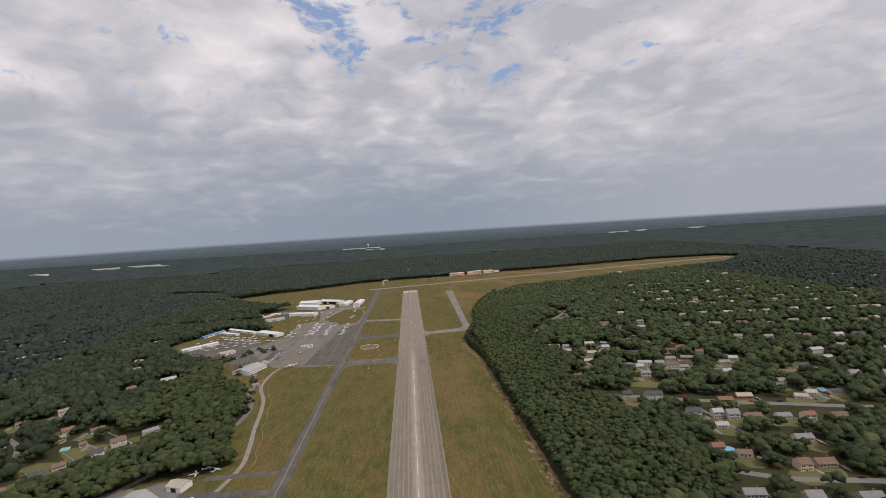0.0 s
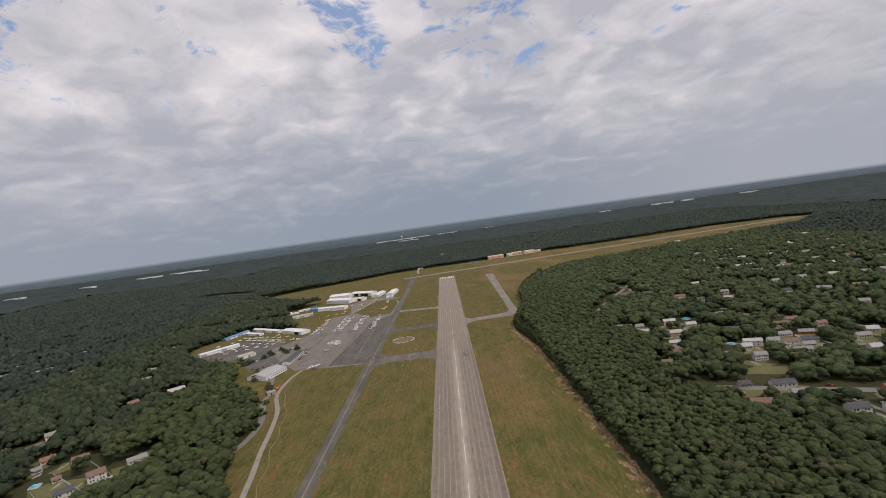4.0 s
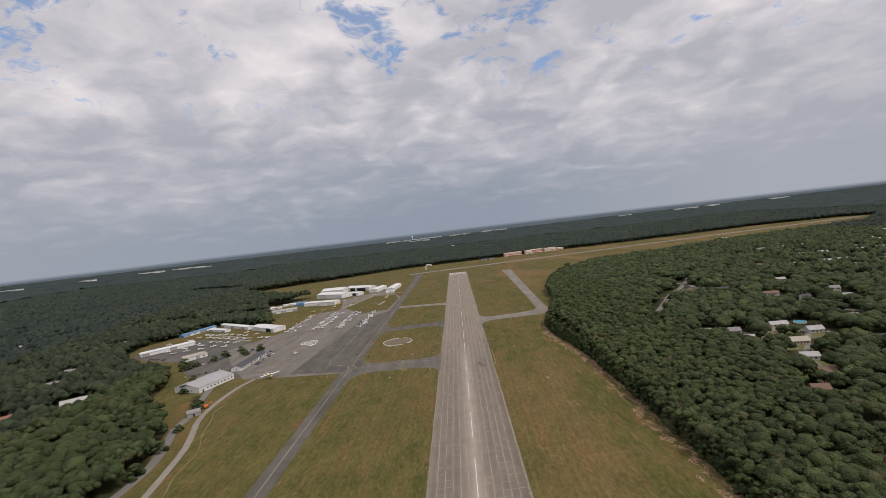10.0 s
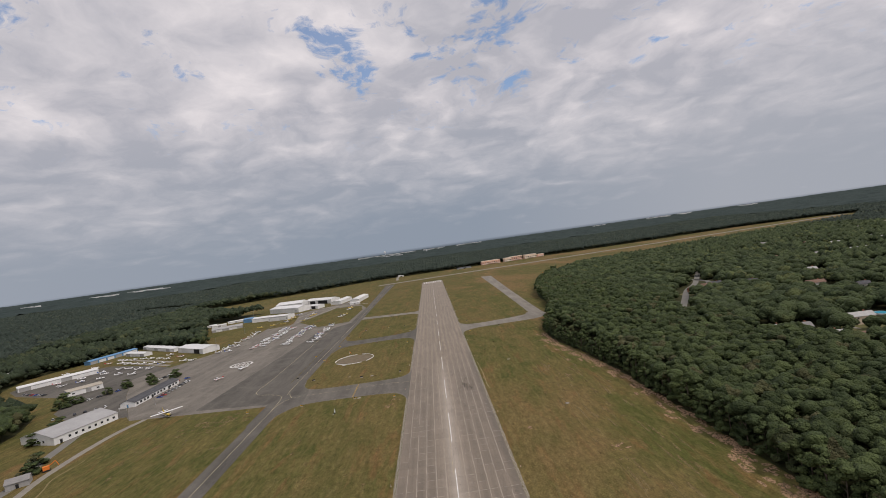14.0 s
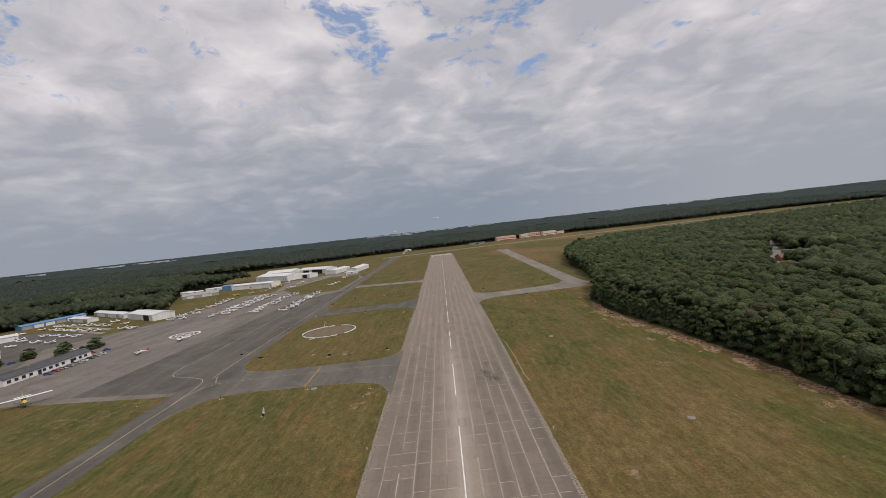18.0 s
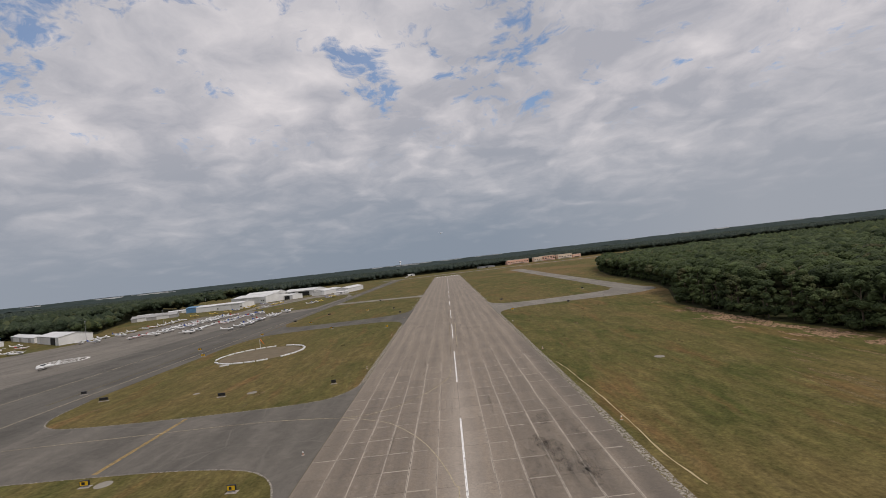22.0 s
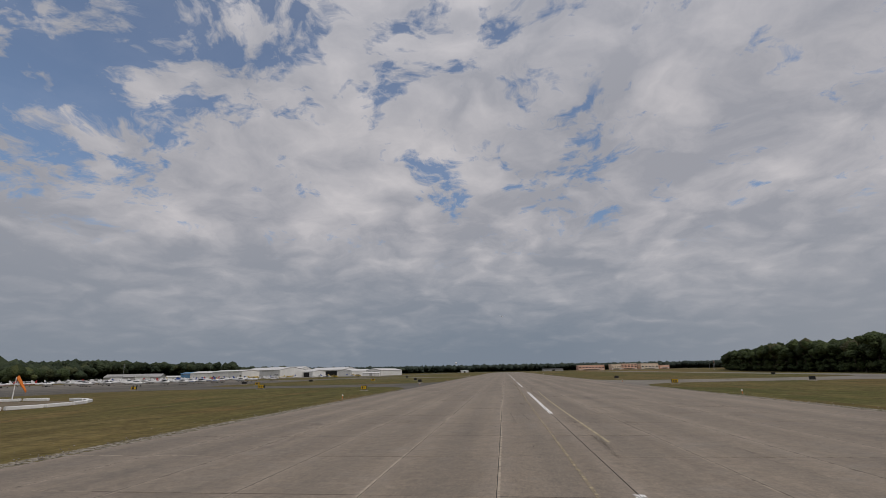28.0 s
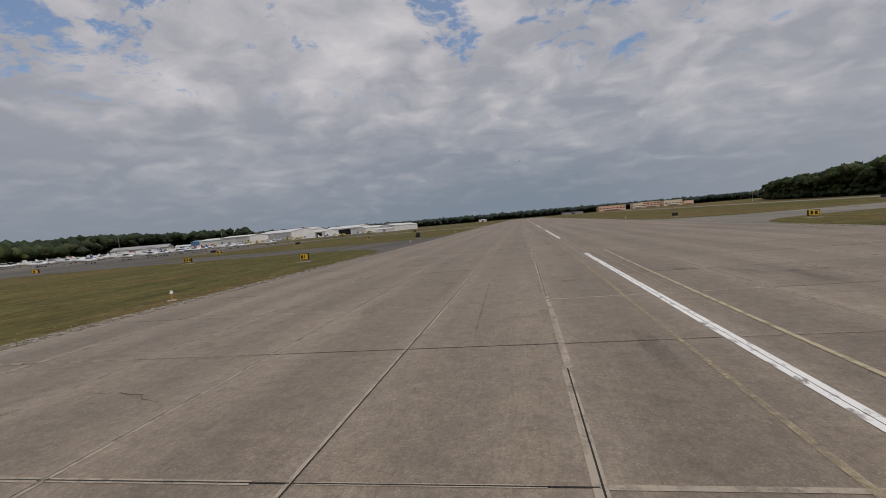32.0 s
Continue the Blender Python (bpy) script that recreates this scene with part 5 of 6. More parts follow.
STREETS = [(smooth_line([(192, -232), (223, -240), (276, -264), (330, -286), (377, -303), (439, -325), (560, -362), (800, -430)]), 8.5), (smooth_line([(232, -402), (272, -424), (328, -438), (420, -466)]), 7.0),
           (smooth_line([(280, -130), (330, -160), (420, -200), (560, -240), (760, -300)]), 6.5), (smooth_line([(300, 330), (330, 230), (318, 180), (345, 60), (400, -60), (440, -180), (420, -300)]), 6.0),
           (smooth_line([(205, 40), (220, 78), (244, 118), (282, 179), (314, 218), (383, 326), (458, 432)]), 6.2), (smooth_line([(600, -340), (640, -100), (720, 200), (860, 620)]), 6.5), (smooth_line([(278, -30), (289, -50), (249, -104), (238, -130)]), 3.5), (smooth_line([(286, -268), (289, -330), (296, -372)]), 3.5),
           (smooth_line([(-500, -170), (-430, -215), (-395, -255), (-360, -330)]), 5.5)]
for pts, w in STREETS:
    ribbon("street", pts, w, -0.03, M_ROAD, "quiet grey residential street")
    CLEAR += [(x, y, w * 0.5 + (2.5 if w < 8 else 5.5)) for x, y in pts]
    if w >= 8:
        CLEAR += [(x + 0.5 * k, y - 9 - 0.4 * k, 5.5) for x, y in pts for k in (0, 12)]


def pool(x, y, r, label, square=False):
    root = thing("swimming_pool", label, "pool", pose(x, y, -0.05, 0, 0, random.uniform(0, 60)), "garden pools")
    n = 4 if square else 16
    bm = bmesh.new()
    bmesh.ops.create_cone(bm, cap_ends=True, segments=n, radius1=r, radius2=r, depth=1.1, matrix=Matrix.Translation((0, 0, 0.55)))
    part("wall", bm, M_WHITE, root)
    bm = bmesh.new()
    bmesh.ops.create_circle(bm, cap_ends=True, segments=n, radius=r * 0.93, matrix=Matrix.Translation((0, 0, 1.115)))
    part("water", bm, M_POOL, root, "bright blue pool water")
    CLEAR.append((x, y, r + 3.5))


for x, y, r, sq in ((304, -22, 5, 0), (232, -115, 3.6, 0), (290, -138, 3.8, 0), (273, -162, 4, 1), (394, -194, 5, 0), (258, -377, 4.4, 0), (435, -277, 5.5, 1), (299, -43, 3.6, 0), (-352, -250, 5, 1), (520, -180, 4, 0), (600, -60, 4, 0)):
    pool(x, y, r, "round blue garden pool with a white rim" if not sq else "square blue garden pool", bool(sq))


def garden_fence(pts):
    root = thing("fence", "white panel fence round a garden", "fence", pose(0, 0, -0.05), "white garden fences")
    for a, b in zip(pts, pts[1:]):
        va, vb = Vector((*a, 0)), Vector((*b, 0))
        k = max(1, round((vb - va).length / 2.6))
        ang = math.degrees(math.atan2(vb.y - va.y, vb.x - va.x))
        for i in range(k):
            p = va.lerp(vb, i / k)
            bm = bmesh.new()
            box(bm, -0.08, 0.08, -0.08, 0.08, 0, 2.0)
            q = part("post", bm, M_WHITE, root)
            q.matrix_local = pose(p.x, p.y, 0, 0, 0, ang)
            bm = bmesh.new()
            box(bm, 0.08, (vb - va).length / k - 0.08, -0.04, 0.04, 0.1, 1.85)
            q = part("panel", bm, M_WHITE, root)
            q.matrix_local = pose(p.x, p.y, 0, 0, 0, ang)
        CLEAR.extend([(a[0] + (b[0] - a[0]) * i / 8, a[1] + (b[1] - a[1]) * i / 8, 4.2) for i in range(9)])


CLEAR += [(-318, -292, 9), (-300, -287, 8), (-283, -264, 7), (-296, -262, 8), (-340, -318, 8), (-312, -268, 7)]
garden_fence([(-331, -217), (-287, -251), (-299, -269), (-351, -233)])
garden_fence([(-345, -262), (-317, -285), (-299, -269)])
garden_fence([(-359, -294), (-331, -315), (-318, -302)])
# drives and parking places beside the houses
random.seed(14)
blots("drives", [(x + random.choice((-1, 1)) * (w * 0.5 + 2), y - 7, random.uniform(1.5, 2.6), random.uniform(5, 9)) for x, y, q, w, d, s, a, b in spec if -460 < x < 700], -0.035, M_PATH, "pale drives beside the houses", "drive")
blots("drives", [(-232, -358, 22, 14), (-216, -398, 14, 10)], 0.012, M_ASPHL, "pale worn yard round the hangar", "yard")


# ---- woods ----
OCT_V = np.array([(1, 0, 0), (0, 1, 0), (-1, 0, 0), (0, -1, 0), (0, 0, 1), (0, 0, -1)], float)
OCT_F = np.array([(0, 1, 4), (1, 2, 4), (2, 3, 4), (3, 0, 4), (1, 0, 5), (2, 1, 5), (3, 2, 5), (0, 3, 5)])


def lumps(centres, radii, jitter=0.30, squash=0.8, low=False):
    """Many rough lumps as one set of vertices and triangles."""
    base, tri = (OCT_V, OCT_F) if low else (ICO_V, ICO_F)
    n, k = len(centres), len(base)
    a = rng.uniform(0, 2 * np.pi, n)
    c, s = np.cos(a)[:, None], np.sin(a)[:, None]
    v = np.stack([base[:, 0] * c - base[:, 1] * s, base[:, 0] * s + base[:, 1] * c, np.broadcast_to(base[:, 2], (n, k)) * squash], 2)
    v *= (radii[:, None] * (1 + rng.uniform(-jitter, jitter, (n, k))))[:, :, None]
    v += centres[:, None, :]
    f = tri[None] + (np.arange(n) * k)[:, None, None]
    return v.reshape(-1, 3), f.reshape(-1, 3)


def sprays(centres, radii, per, size, squash=0.85):
    """Leaf sprays: small tilted quads over the outside of each clump."""
    n = len(centres) * per
    c = np.repeat(centres, per, 0)
    r = np.repeat(radii, per)
    d = rng.normal(size=(n, 3))
    d[:, 2] = np.abs(d[:, 2]) * 0.9 - 0.28 * rng.random(n)
    d /= np.linalg.norm(d, axis=1)[:, None]
    p = c + d * (r * rng.uniform(0.72, 1.08, n))[:, None] * np.array([1, 1, squash])
    nr = d + 0.65 * rng.normal(size=(n, 3)) * 0.7
    nr /= np.linalg.norm(nr, axis=1)[:, None]
    t = np.cross(nr, rng.normal(size=(n, 3)))
    t /= np.linalg.norm(t, axis=1)[:, None]
    b = np.cross(nr, t)
    s = (size * rng.uniform(0.6, 1.3, n))[:, None]
    v = np.stack([p - t * s, p - b * s * 0.6, p + t * s, p + b * s * 0.6], 1).reshape(-1, 3)
    return v, np.arange(n * 4).reshape(n, 4)


CLEAR_A = np.array(CLEAR)
# low growth lies to the south of the gardens
LOW = np.array([(t[0], t[1], max(t[3], t[4]) * 0.42) for n, t in enumerate(spec) if n < 55 or n % 3] + [(x, y, 5.0) for x, y in ((-309, -234), (-293, -260), (-325, -251), (-331, -273), (-308, -277), (-345, -304), (-325, -308), (-285, -252), (304, -22), (232, -115), (290, -138), (273, -162), (394, -194), (258, -377), (435, -277), (-352, -250), (-320, -240), (-300, -262), (-340, -242), (-335, -275), (222, -243), (235, -246), (264, -262), (280, -268), (316, -282), (330, -288), (362, -299), (380, -306), (420, -320), (440, -326), (250, -252), (300, -274), (345, -291), (228, -242), (400, -312), (270, -60), (250, -100))])


def ceiling_of_growth(px, py, h):
    """Trees just south of a garden or street stay lower."""
    out = h.copy()
    for x, y, r in LOW:
        u = np.array([4.0 - x, -580.0 - y])
        u /= np.hypot(*u)
        dx, dy = px - x, py - y
        along, side = dx * u[0] + dy * u[1], np.abs(dx * u[1] - dy * u[0])
        m = (along > 0) & (along < 40) & (side < r + 4)
        out[m] = np.minimum(out[m], 3.2 + 0.32 * along[m])
    return out


def scatter(x0, x1, y0, y1, step, holes=()):
    gx, gy = np.meshgrid(np.arange(x0, x1, step), np.arange(y0, y1, step))
    gx = gx + rng.uniform(-0.45, 0.45, gx.shape) * step
    gy = gy + rng.uniform(-0.45, 0.45, gy.shape) * step
    px, py = gx.ravel(), gy.ravel()
    keep = ~inside(px, py, AIRFIELD)
    for hx0, hx1, hy0, hy1 in holes:
        keep &= ~((px > hx0) & (px < hx1) & (py > hy0) & (py < hy1))
    px, py = px[keep], py[keep]
    near = CLEAR_A[(CLEAR_A[:, 0] > x0 - 40) & (CLEAR_A[:, 0] < x1 + 40) & (CLEAR_A[:, 1] > y0 - 40) & (CLEAR_A[:, 1] < y1 + 40)]
    ok = np.ones(len(px), bool)
    for cx, cy, cr in near:
        ok &= (px - cx) ** 2 + (py - cy) ** 2 > (cr + step * 0.36) ** 2
    return px[ok], py[ok]


def crowns(px, py, step, per, height):
    """Clump centres and sizes for trees that stand at px, py: a dome with smaller clumps round and under it."""
    n = len(px)
    r = step * (0.50 + 0.62 * rng.random(n) ** 1.6)
    h = ceiling_of_growth(px, py, rng.uniform(0.78, 1.0, n) * height + (r / step - 0.70) * 0.22 * height)
    r = np.minimum(r, h * 0.6)
    cs, rs = [], []
    g = rise(px, py)
    turn = rng.uniform(0, 2 * np.pi, n)
    for i in range(per):
        if i == 0:
            cs.append(np.stack([px, py, g + h - r * 0.62], 1))
            rs.append(r * 0.78)
            continue
        a = turn + 2 * np.pi * i / max(1, per - 1) + rng.uniform(-0.5, 0.5, n)
        d = r * rng.uniform(0.45, 0.80, n)
        cs.append(np.stack([px + d * np.cos(a), py + d * np.sin(a), g + h - r * (0.50 + rng.uniform(0.0, 0.75, n))], 1))
        rs.append(r * rng.uniform(0.34, 0.56, n))
    return np.concatenate(cs), np.concatenate(rs)


def woods(box_, step, per, height, label, leaf=0, size=0.5, holes=(), mat=M_LUMP, leafage=M_LEAF, rough=False):
    px, py = scatter(*box_, step, holes)
    c, r = crowns(px, py, step, per, height)
    if leaf:
        v, f = sprays(c, r, leaf, size)
        tagged(tri_mesh("woods", v, f, leafage), label, "forest", kind="stuff")
    v, f = lumps(c, r * (1.25 if rough or per < 3 else 1.0), low=rough or per < 3)
    return tagged(tri_mesh("woods", v, f, mat, True), label, "forest", kind="stuff")


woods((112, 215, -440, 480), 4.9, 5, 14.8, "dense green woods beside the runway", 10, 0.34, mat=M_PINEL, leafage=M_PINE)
woods((215, 460, -480, 480), 10.0, 8, 14, "leafy suburban trees between houses", 7, 0.55)
woods((85, 620, -760, -440), 8.5, 4, 15, "dense green woods south of the suburb", 3, 0.6)
woods((-620, -262, -760, -440), 10.0, 4, 14, "green woods south-west of the field", mat=M_DIMLEAF, rough=True)
woods((620, 1000, -760, -520), 12.0, 2, 14, "green woods south of the suburb")
woods((460, 1000, -440, 1000), 11.5, 4, 13, "green trees over a residential suburb", rough=True)
woods((140, 460, 480, 1000), 8.5, 3, 13, "dense green woods beside the crossing runway")
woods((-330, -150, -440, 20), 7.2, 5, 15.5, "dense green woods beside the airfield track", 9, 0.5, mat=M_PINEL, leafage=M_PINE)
woods((-620, -330, -440, 400), 9.6, 5, 15, "green trees over scattered houses", 5, 0.6, mat=M_DIMLEAF, leafage=M_DIMLEAF, rough=True)
woods((-330, -240, 20, 400), 7.5, 3, 13, "trees behind the terminal")
woods((-620, -300, 400, 1000), 8.5, 4, 20, "dark green woods behind the hangars", 4, 0.7, mat=M_DIMLEAF, leafage=M_DIMLEAF)
woods((-1200, -620, -520, 1500), 12.0, 2, 14, "green trees stretching into the distance", mat=M_HAZEW)
woods((-620, 1500, 1000, 1500), 9.5, 2, 16, "green treeline behind the airfield", mat=M_HAZEW)
woods((1000, 1800, -300, 1500), 14.0, 1, 14, "green trees stretching into the distance", mat=M_HAZEW)
woods((-2200, -1200, -300, 2200), 15.0, 1, 14, "green trees stretching into the distance", mat=M_HAZEW)
woods((-1200, 1800, 1500, 2500), 14.0, 1, 15, "green trees stretching into the distance", mat=M_HAZEW)


def hazy_far_canopy():
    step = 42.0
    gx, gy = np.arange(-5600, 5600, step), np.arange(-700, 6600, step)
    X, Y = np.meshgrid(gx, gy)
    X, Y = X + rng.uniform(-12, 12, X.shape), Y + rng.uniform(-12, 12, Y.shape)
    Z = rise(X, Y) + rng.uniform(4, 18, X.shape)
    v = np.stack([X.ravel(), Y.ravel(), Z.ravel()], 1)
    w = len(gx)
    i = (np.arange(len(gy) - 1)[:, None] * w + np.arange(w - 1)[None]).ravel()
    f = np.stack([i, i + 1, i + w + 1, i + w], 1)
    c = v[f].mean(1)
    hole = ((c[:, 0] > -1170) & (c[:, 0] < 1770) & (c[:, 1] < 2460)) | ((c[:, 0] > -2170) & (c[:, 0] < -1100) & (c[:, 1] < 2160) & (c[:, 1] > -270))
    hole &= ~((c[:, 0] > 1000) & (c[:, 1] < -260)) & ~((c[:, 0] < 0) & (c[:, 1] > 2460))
    tagged(tri_mesh("far_woods", v, f[~hole], M_HAZE_CANOPY), "endless woodland canopy towards the horizon", "forest", kind="stuff")


hazy_far_canopy()


# ---- single trees along the field edges ----
def tree_model(seed, h, r, label):
    """A tree: tapered trunk with limbs, and a crown of leaf sprays over clumps, with gaps."""
    lr = random.Random(seed)
    root = thing("tree", label, "tree", pose(0, 0, 0), "trees along the field edge")
    bm = bmesh.new()
    tube(bm, (0, 0, -0.1), (0.2, 0.1, h * 0.45), 0.28, 0.18, 7)
    tube(bm, (0.2, 0.1, h * 0.45), (0.1, -0.2, h * 0.85), 0.18, 0.06, 6)
    cs, rs = [], []
    for i in range(20):
        a = lr.uniform(0, 6.283)
        z = h * (lr.uniform(0.10, 0.80) if i < 12 else lr.uniform(0.02, 0.16))
        reach = r * lr.uniform(0.45, 0.85) * (1.15 - 0.5 * z / h)
        tip = (reach * math.cos(a), reach * math.sin(a), z + h * 0.08)
        if i < 8:
            tube(bm, (0.1, 0.0, z * 0.85), tip, 0.09, 0.03, 5)
        cs.append(tip)
        rs.append(r * lr.uniform(0.30, 0.46))
    cs.append((0.0, 0.0, h * 0.88))
    rs.append(r * 0.42)
    part("trunk", bm, M_BARK, root)
    v, f = sprays(np.array(cs), np.array(rs), 34, 0.40)
    cr = tri_mesh("crown", v, f, M_PINE)
    cr.parent = root
    v, f = lumps(np.array(cs), np.array(rs) * 0.92)
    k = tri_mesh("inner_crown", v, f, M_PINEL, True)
    k.parent = root
    return root


TREES = [tree_model(i, h, r, lab) for i, (h, r, lab) in enumerate(((16.5, 4.6, "tall broad green oak at the wood's edge"), (15, 4.0, "green leafy tree with low limbs"), (18, 4.4, "tall dark green tree with a ragged top"), (12, 4.2, "low spreading green tree"), (17.5, 3.6, "narrow dark green pine-like tree")))]
spots = []
random.seed(21)
EDGE = [(109, -300), (109, -187), (108, -130), (106.5, -60), (101, 0), (95, 38), (97, 85), (121, 138), (130, 172), (140, 240), (145, 296), (164, 385), (190, 458), (246, 600)]
for (x0, y0), (x1, y1) in zip(EDGE, EDGE[1:]):
    k = max(1, int(math.hypot(x1 - x0, y1 - y0) / 5.2))
    for i in range(k):
        t = (i + random.uniform(-0.3, 0.3)) / k
        spots.append((x0 + (x1 - x0) * t + random.uniform(-0.5, 2.5), y0 + (y1 - y0) * t))
        if y0 > -70 and i % 2:
            spots.append((x0 + (x1 - x0) * t + random.uniform(4.5, 8), y0 + (y1 - y0) * t))
bushes = [(-304, 56), (-289, 78), (-284, 96), (-266, 104), (-246, 106), (-322, 72), (-276, 118), (-300, 62), (-281, 92), (-308, 50), (-290, 104), (-258, 92), (-250, 112), (-268, -2), (-262, -16), (-256, -34), (-226, -72), (-219, -84), (-208, -126), (-202, -158), (-196, -190)]
first = {}
for n, (x, y) in enumerate(spots + bushes):
    k = random.randrange(5) if n < len(spots) else 3
    s = random.uniform(0.66, 0.92) if n < len(spots) else random.uniform(0.45, 0.8)
    m = pose(x, y, -0.05, 0, 0, random.uniform(0, 360))
    if n < len(spots) and k not in first:
        first[k] = q = TREES[k]
        q.matrix_basis = m
    else:
        q = copy_thing(TREES[k], m)
    q.scale = (s * 1.15, s * 1.15, s) if n < len(spots) else (s * 1.7, s * 1.7, s * 0.85)
    if n >= len(spots):
        tagged(q, "small round dark green tree on the lot", "tree", "small trees on the car park")


# ---- aircraft ----
def ring(x, w, h, z, n=10):
    return [(x, w * math.cos(2 * math.pi * i / n), z + h * math.sin(2 * math.pi * i / n)) for i in range(n)]


def slab_wing(bm, root, tip, y0, y1, z0, z1, t):
    """A tapered wing half: root and tip are (leading, trailing) edges."""
    def sec(le, te, y, z, t):
        c = le - te
        return [(le, y, z), (le - c * 0.25, y, z + t), (te, y, z + 0.02), (te, y, z - 0.02), (le - c * 0.25, y, z - t * 0.5)]
    loft(bm, [sec(*root, y0, z0, t), sec(*tip, y1, z1, t * 0.7)])


def aircraft(label, high=True, paint=M_AWHITE, trim=M_ABLUE, twin=False, scale=1.0, hull=None):
    """A small propeller aircraft, nose along its own +x."""
    root = thing("light_aircraft", label, "aircraft", pose(0, 0, 0), "aircraft parked on the field")
    k = scale
    bm = bmesh.new()
    loft(bm, [ring(x * k, w * k, h * k, z * k) for x, w, h, z in ((2.35, 0.22, 0.24, 1.22), (2.2, 0.42, 0.40, 1.2), (1.2, 0.52, 0.52, 1.22), (0.4, 0.56, 0.66, 1.38), (-0.9, 0.54, 0.62, 1.36), (-2.2, 0.36, 0.40, 1.36), (-4.0, 0.16, 0.20, 1.45), (-5.2, 0.05, 0.10, 1.5))])
    fus = part("fuselage", bm, hull or paint, root, smooth=True)
    bm = bmesh.new()
    for s in (-1, 1):
        box(bm, -3.6 * k, 1.9 * k, min(s * 0.50 * k, s * 0.57 * k), max(s * 0.50 * k, s * 0.57 * k), 1.12 * k, 1.26 * k)
    part("side_stripe", bm, trim, fus, "coloured side stripe")
    bm = bmesh.new()
    loft(bm, [ring(x * k, w * k, h * k, z * k, 8) for x, w, h, z in ((1.15, 0.30, 0.10, 1.66), (0.6, 0.50, 0.34, 1.72), (-0.5, 0.52, 0.34, 1.74), (-1.3, 0.30, 0.12, 1.74))])
    part("canopy", bm, M_GLASS, root, "dark cabin glass", smooth=True)
    zw = 2.12 if high else 0.95
    for s in (-1, 1):
        bm = bmesh.new()
        slab_wing(bm, (0.75 * k, -0.75 * k), (0.65 * k, -0.45 * k), s * 0.02 * k, s * 5.45 * k, zw * k, (zw + (0.08 if high else 0.42)) * k, 0.12 * k)
        wg = part("wing", bm, paint, root)
        bm = bmesh.new()
        slab_wing(bm, (0.67 * k, -0.47 * k), (0.5 * k, -0.35 * k), s * 5.46 * k, s * 5.62 * k, (zw + (0.08 if high else 0.42)) * k, (zw + (0.10 if high else 0.44)) * k, 0.08 * k)
        part("wing_tip", bm, trim, wg, "coloured wing tip")
        if high:
            bm = bmesh.new()
            tube(bm, (0.3 * k, s * 0.5 * k, 0.95 * k), (0.2 * k, s * 2.6 * k, (zw - 0.02) * k), 0.045 * k, n=5)
            part("strut", bm, paint, root)
        if twin:
            bm = bmesh.new()
            loft(bm, [ring(x, w, w, zw * k + 0.1, 8) for x, w in ((1.7 * k, 0.16), (1.4 * k, 0.34), (0.2 * k, 0.36), (-0.9 * k, 0.12))])
            bmesh.ops.translate(bm, verts=bm.verts[:], vec=(0, s * 1.9 * k, 0))
            part("engine", bm, paint, root)
    for s in (-1, 1):
        bm = bmesh.new()
        slab_wing(bm, (-4.2 * k, -5.2 * k), (-4.5 * k, -5.2 * k), s * 0.03 * k, s * 1.7 * k, 1.55 * k, 1.55 * k, 0.06 * k)
        part("tailplane", bm, paint, root)
    bm = bmesh.new()
    loft(bm, [[(-3.7 * k, -0.06 * k, 1.6 * k), (-3.7 * k, 0.06 * k, 1.6 * k), (-5.3 * k, 0.05 * k, 1.6 * k), (-5.3 * k, -0.05 * k, 1.6 * k)], [(-4.9 * k, -0.03 * k, 2.9 * k), (-4.9 * k, 0.03 * k, 2.9 * k), (-5.5 * k, 0.03 * k, 2.9 * k), (-5.5 * k, -0.03 * k, 2.9 * k)]])
    part("fin", bm, trim, root, "coloured tail fin")
    bm = bmesh.new()
    tube(bm, (2.33 * k, 0, 1.22 * k), (2.6 * k, 0, 1.22 * k), 0.16 * k, 0.04 * k)
    sp = part("spinner", bm, trim, root)
    bm = bmesh.new()
    box(bm, 2.42 * k, 2.46 * k, -0.95 * k, 0.95 * k, 1.16 * k, 1.28 * k)
    part("propeller", bm, M_SIGNK, sp, "dark two-blade propeller")
    for x, y in ((1.6, 0), (-0.3, 1.15), (-0.3, -1.15)):
        bm = bmesh.new()
        tube(bm, (x * k, y * k - 0.07 * k, 0.22 * k), (x * k, y * k + 0.07 * k, 0.22 * k), 0.22 * k, n=10)
        wl = part("wheel", bm, M_RUBBER, root)
        bm = bmesh.new()
        tube(bm, (x * k, y * k, 0.24 * k), (x * k, y * 0.45 * k, 0.95 * k), 0.05 * k, n=5)
        part("gear_leg", bm, paint, wl)
    return root


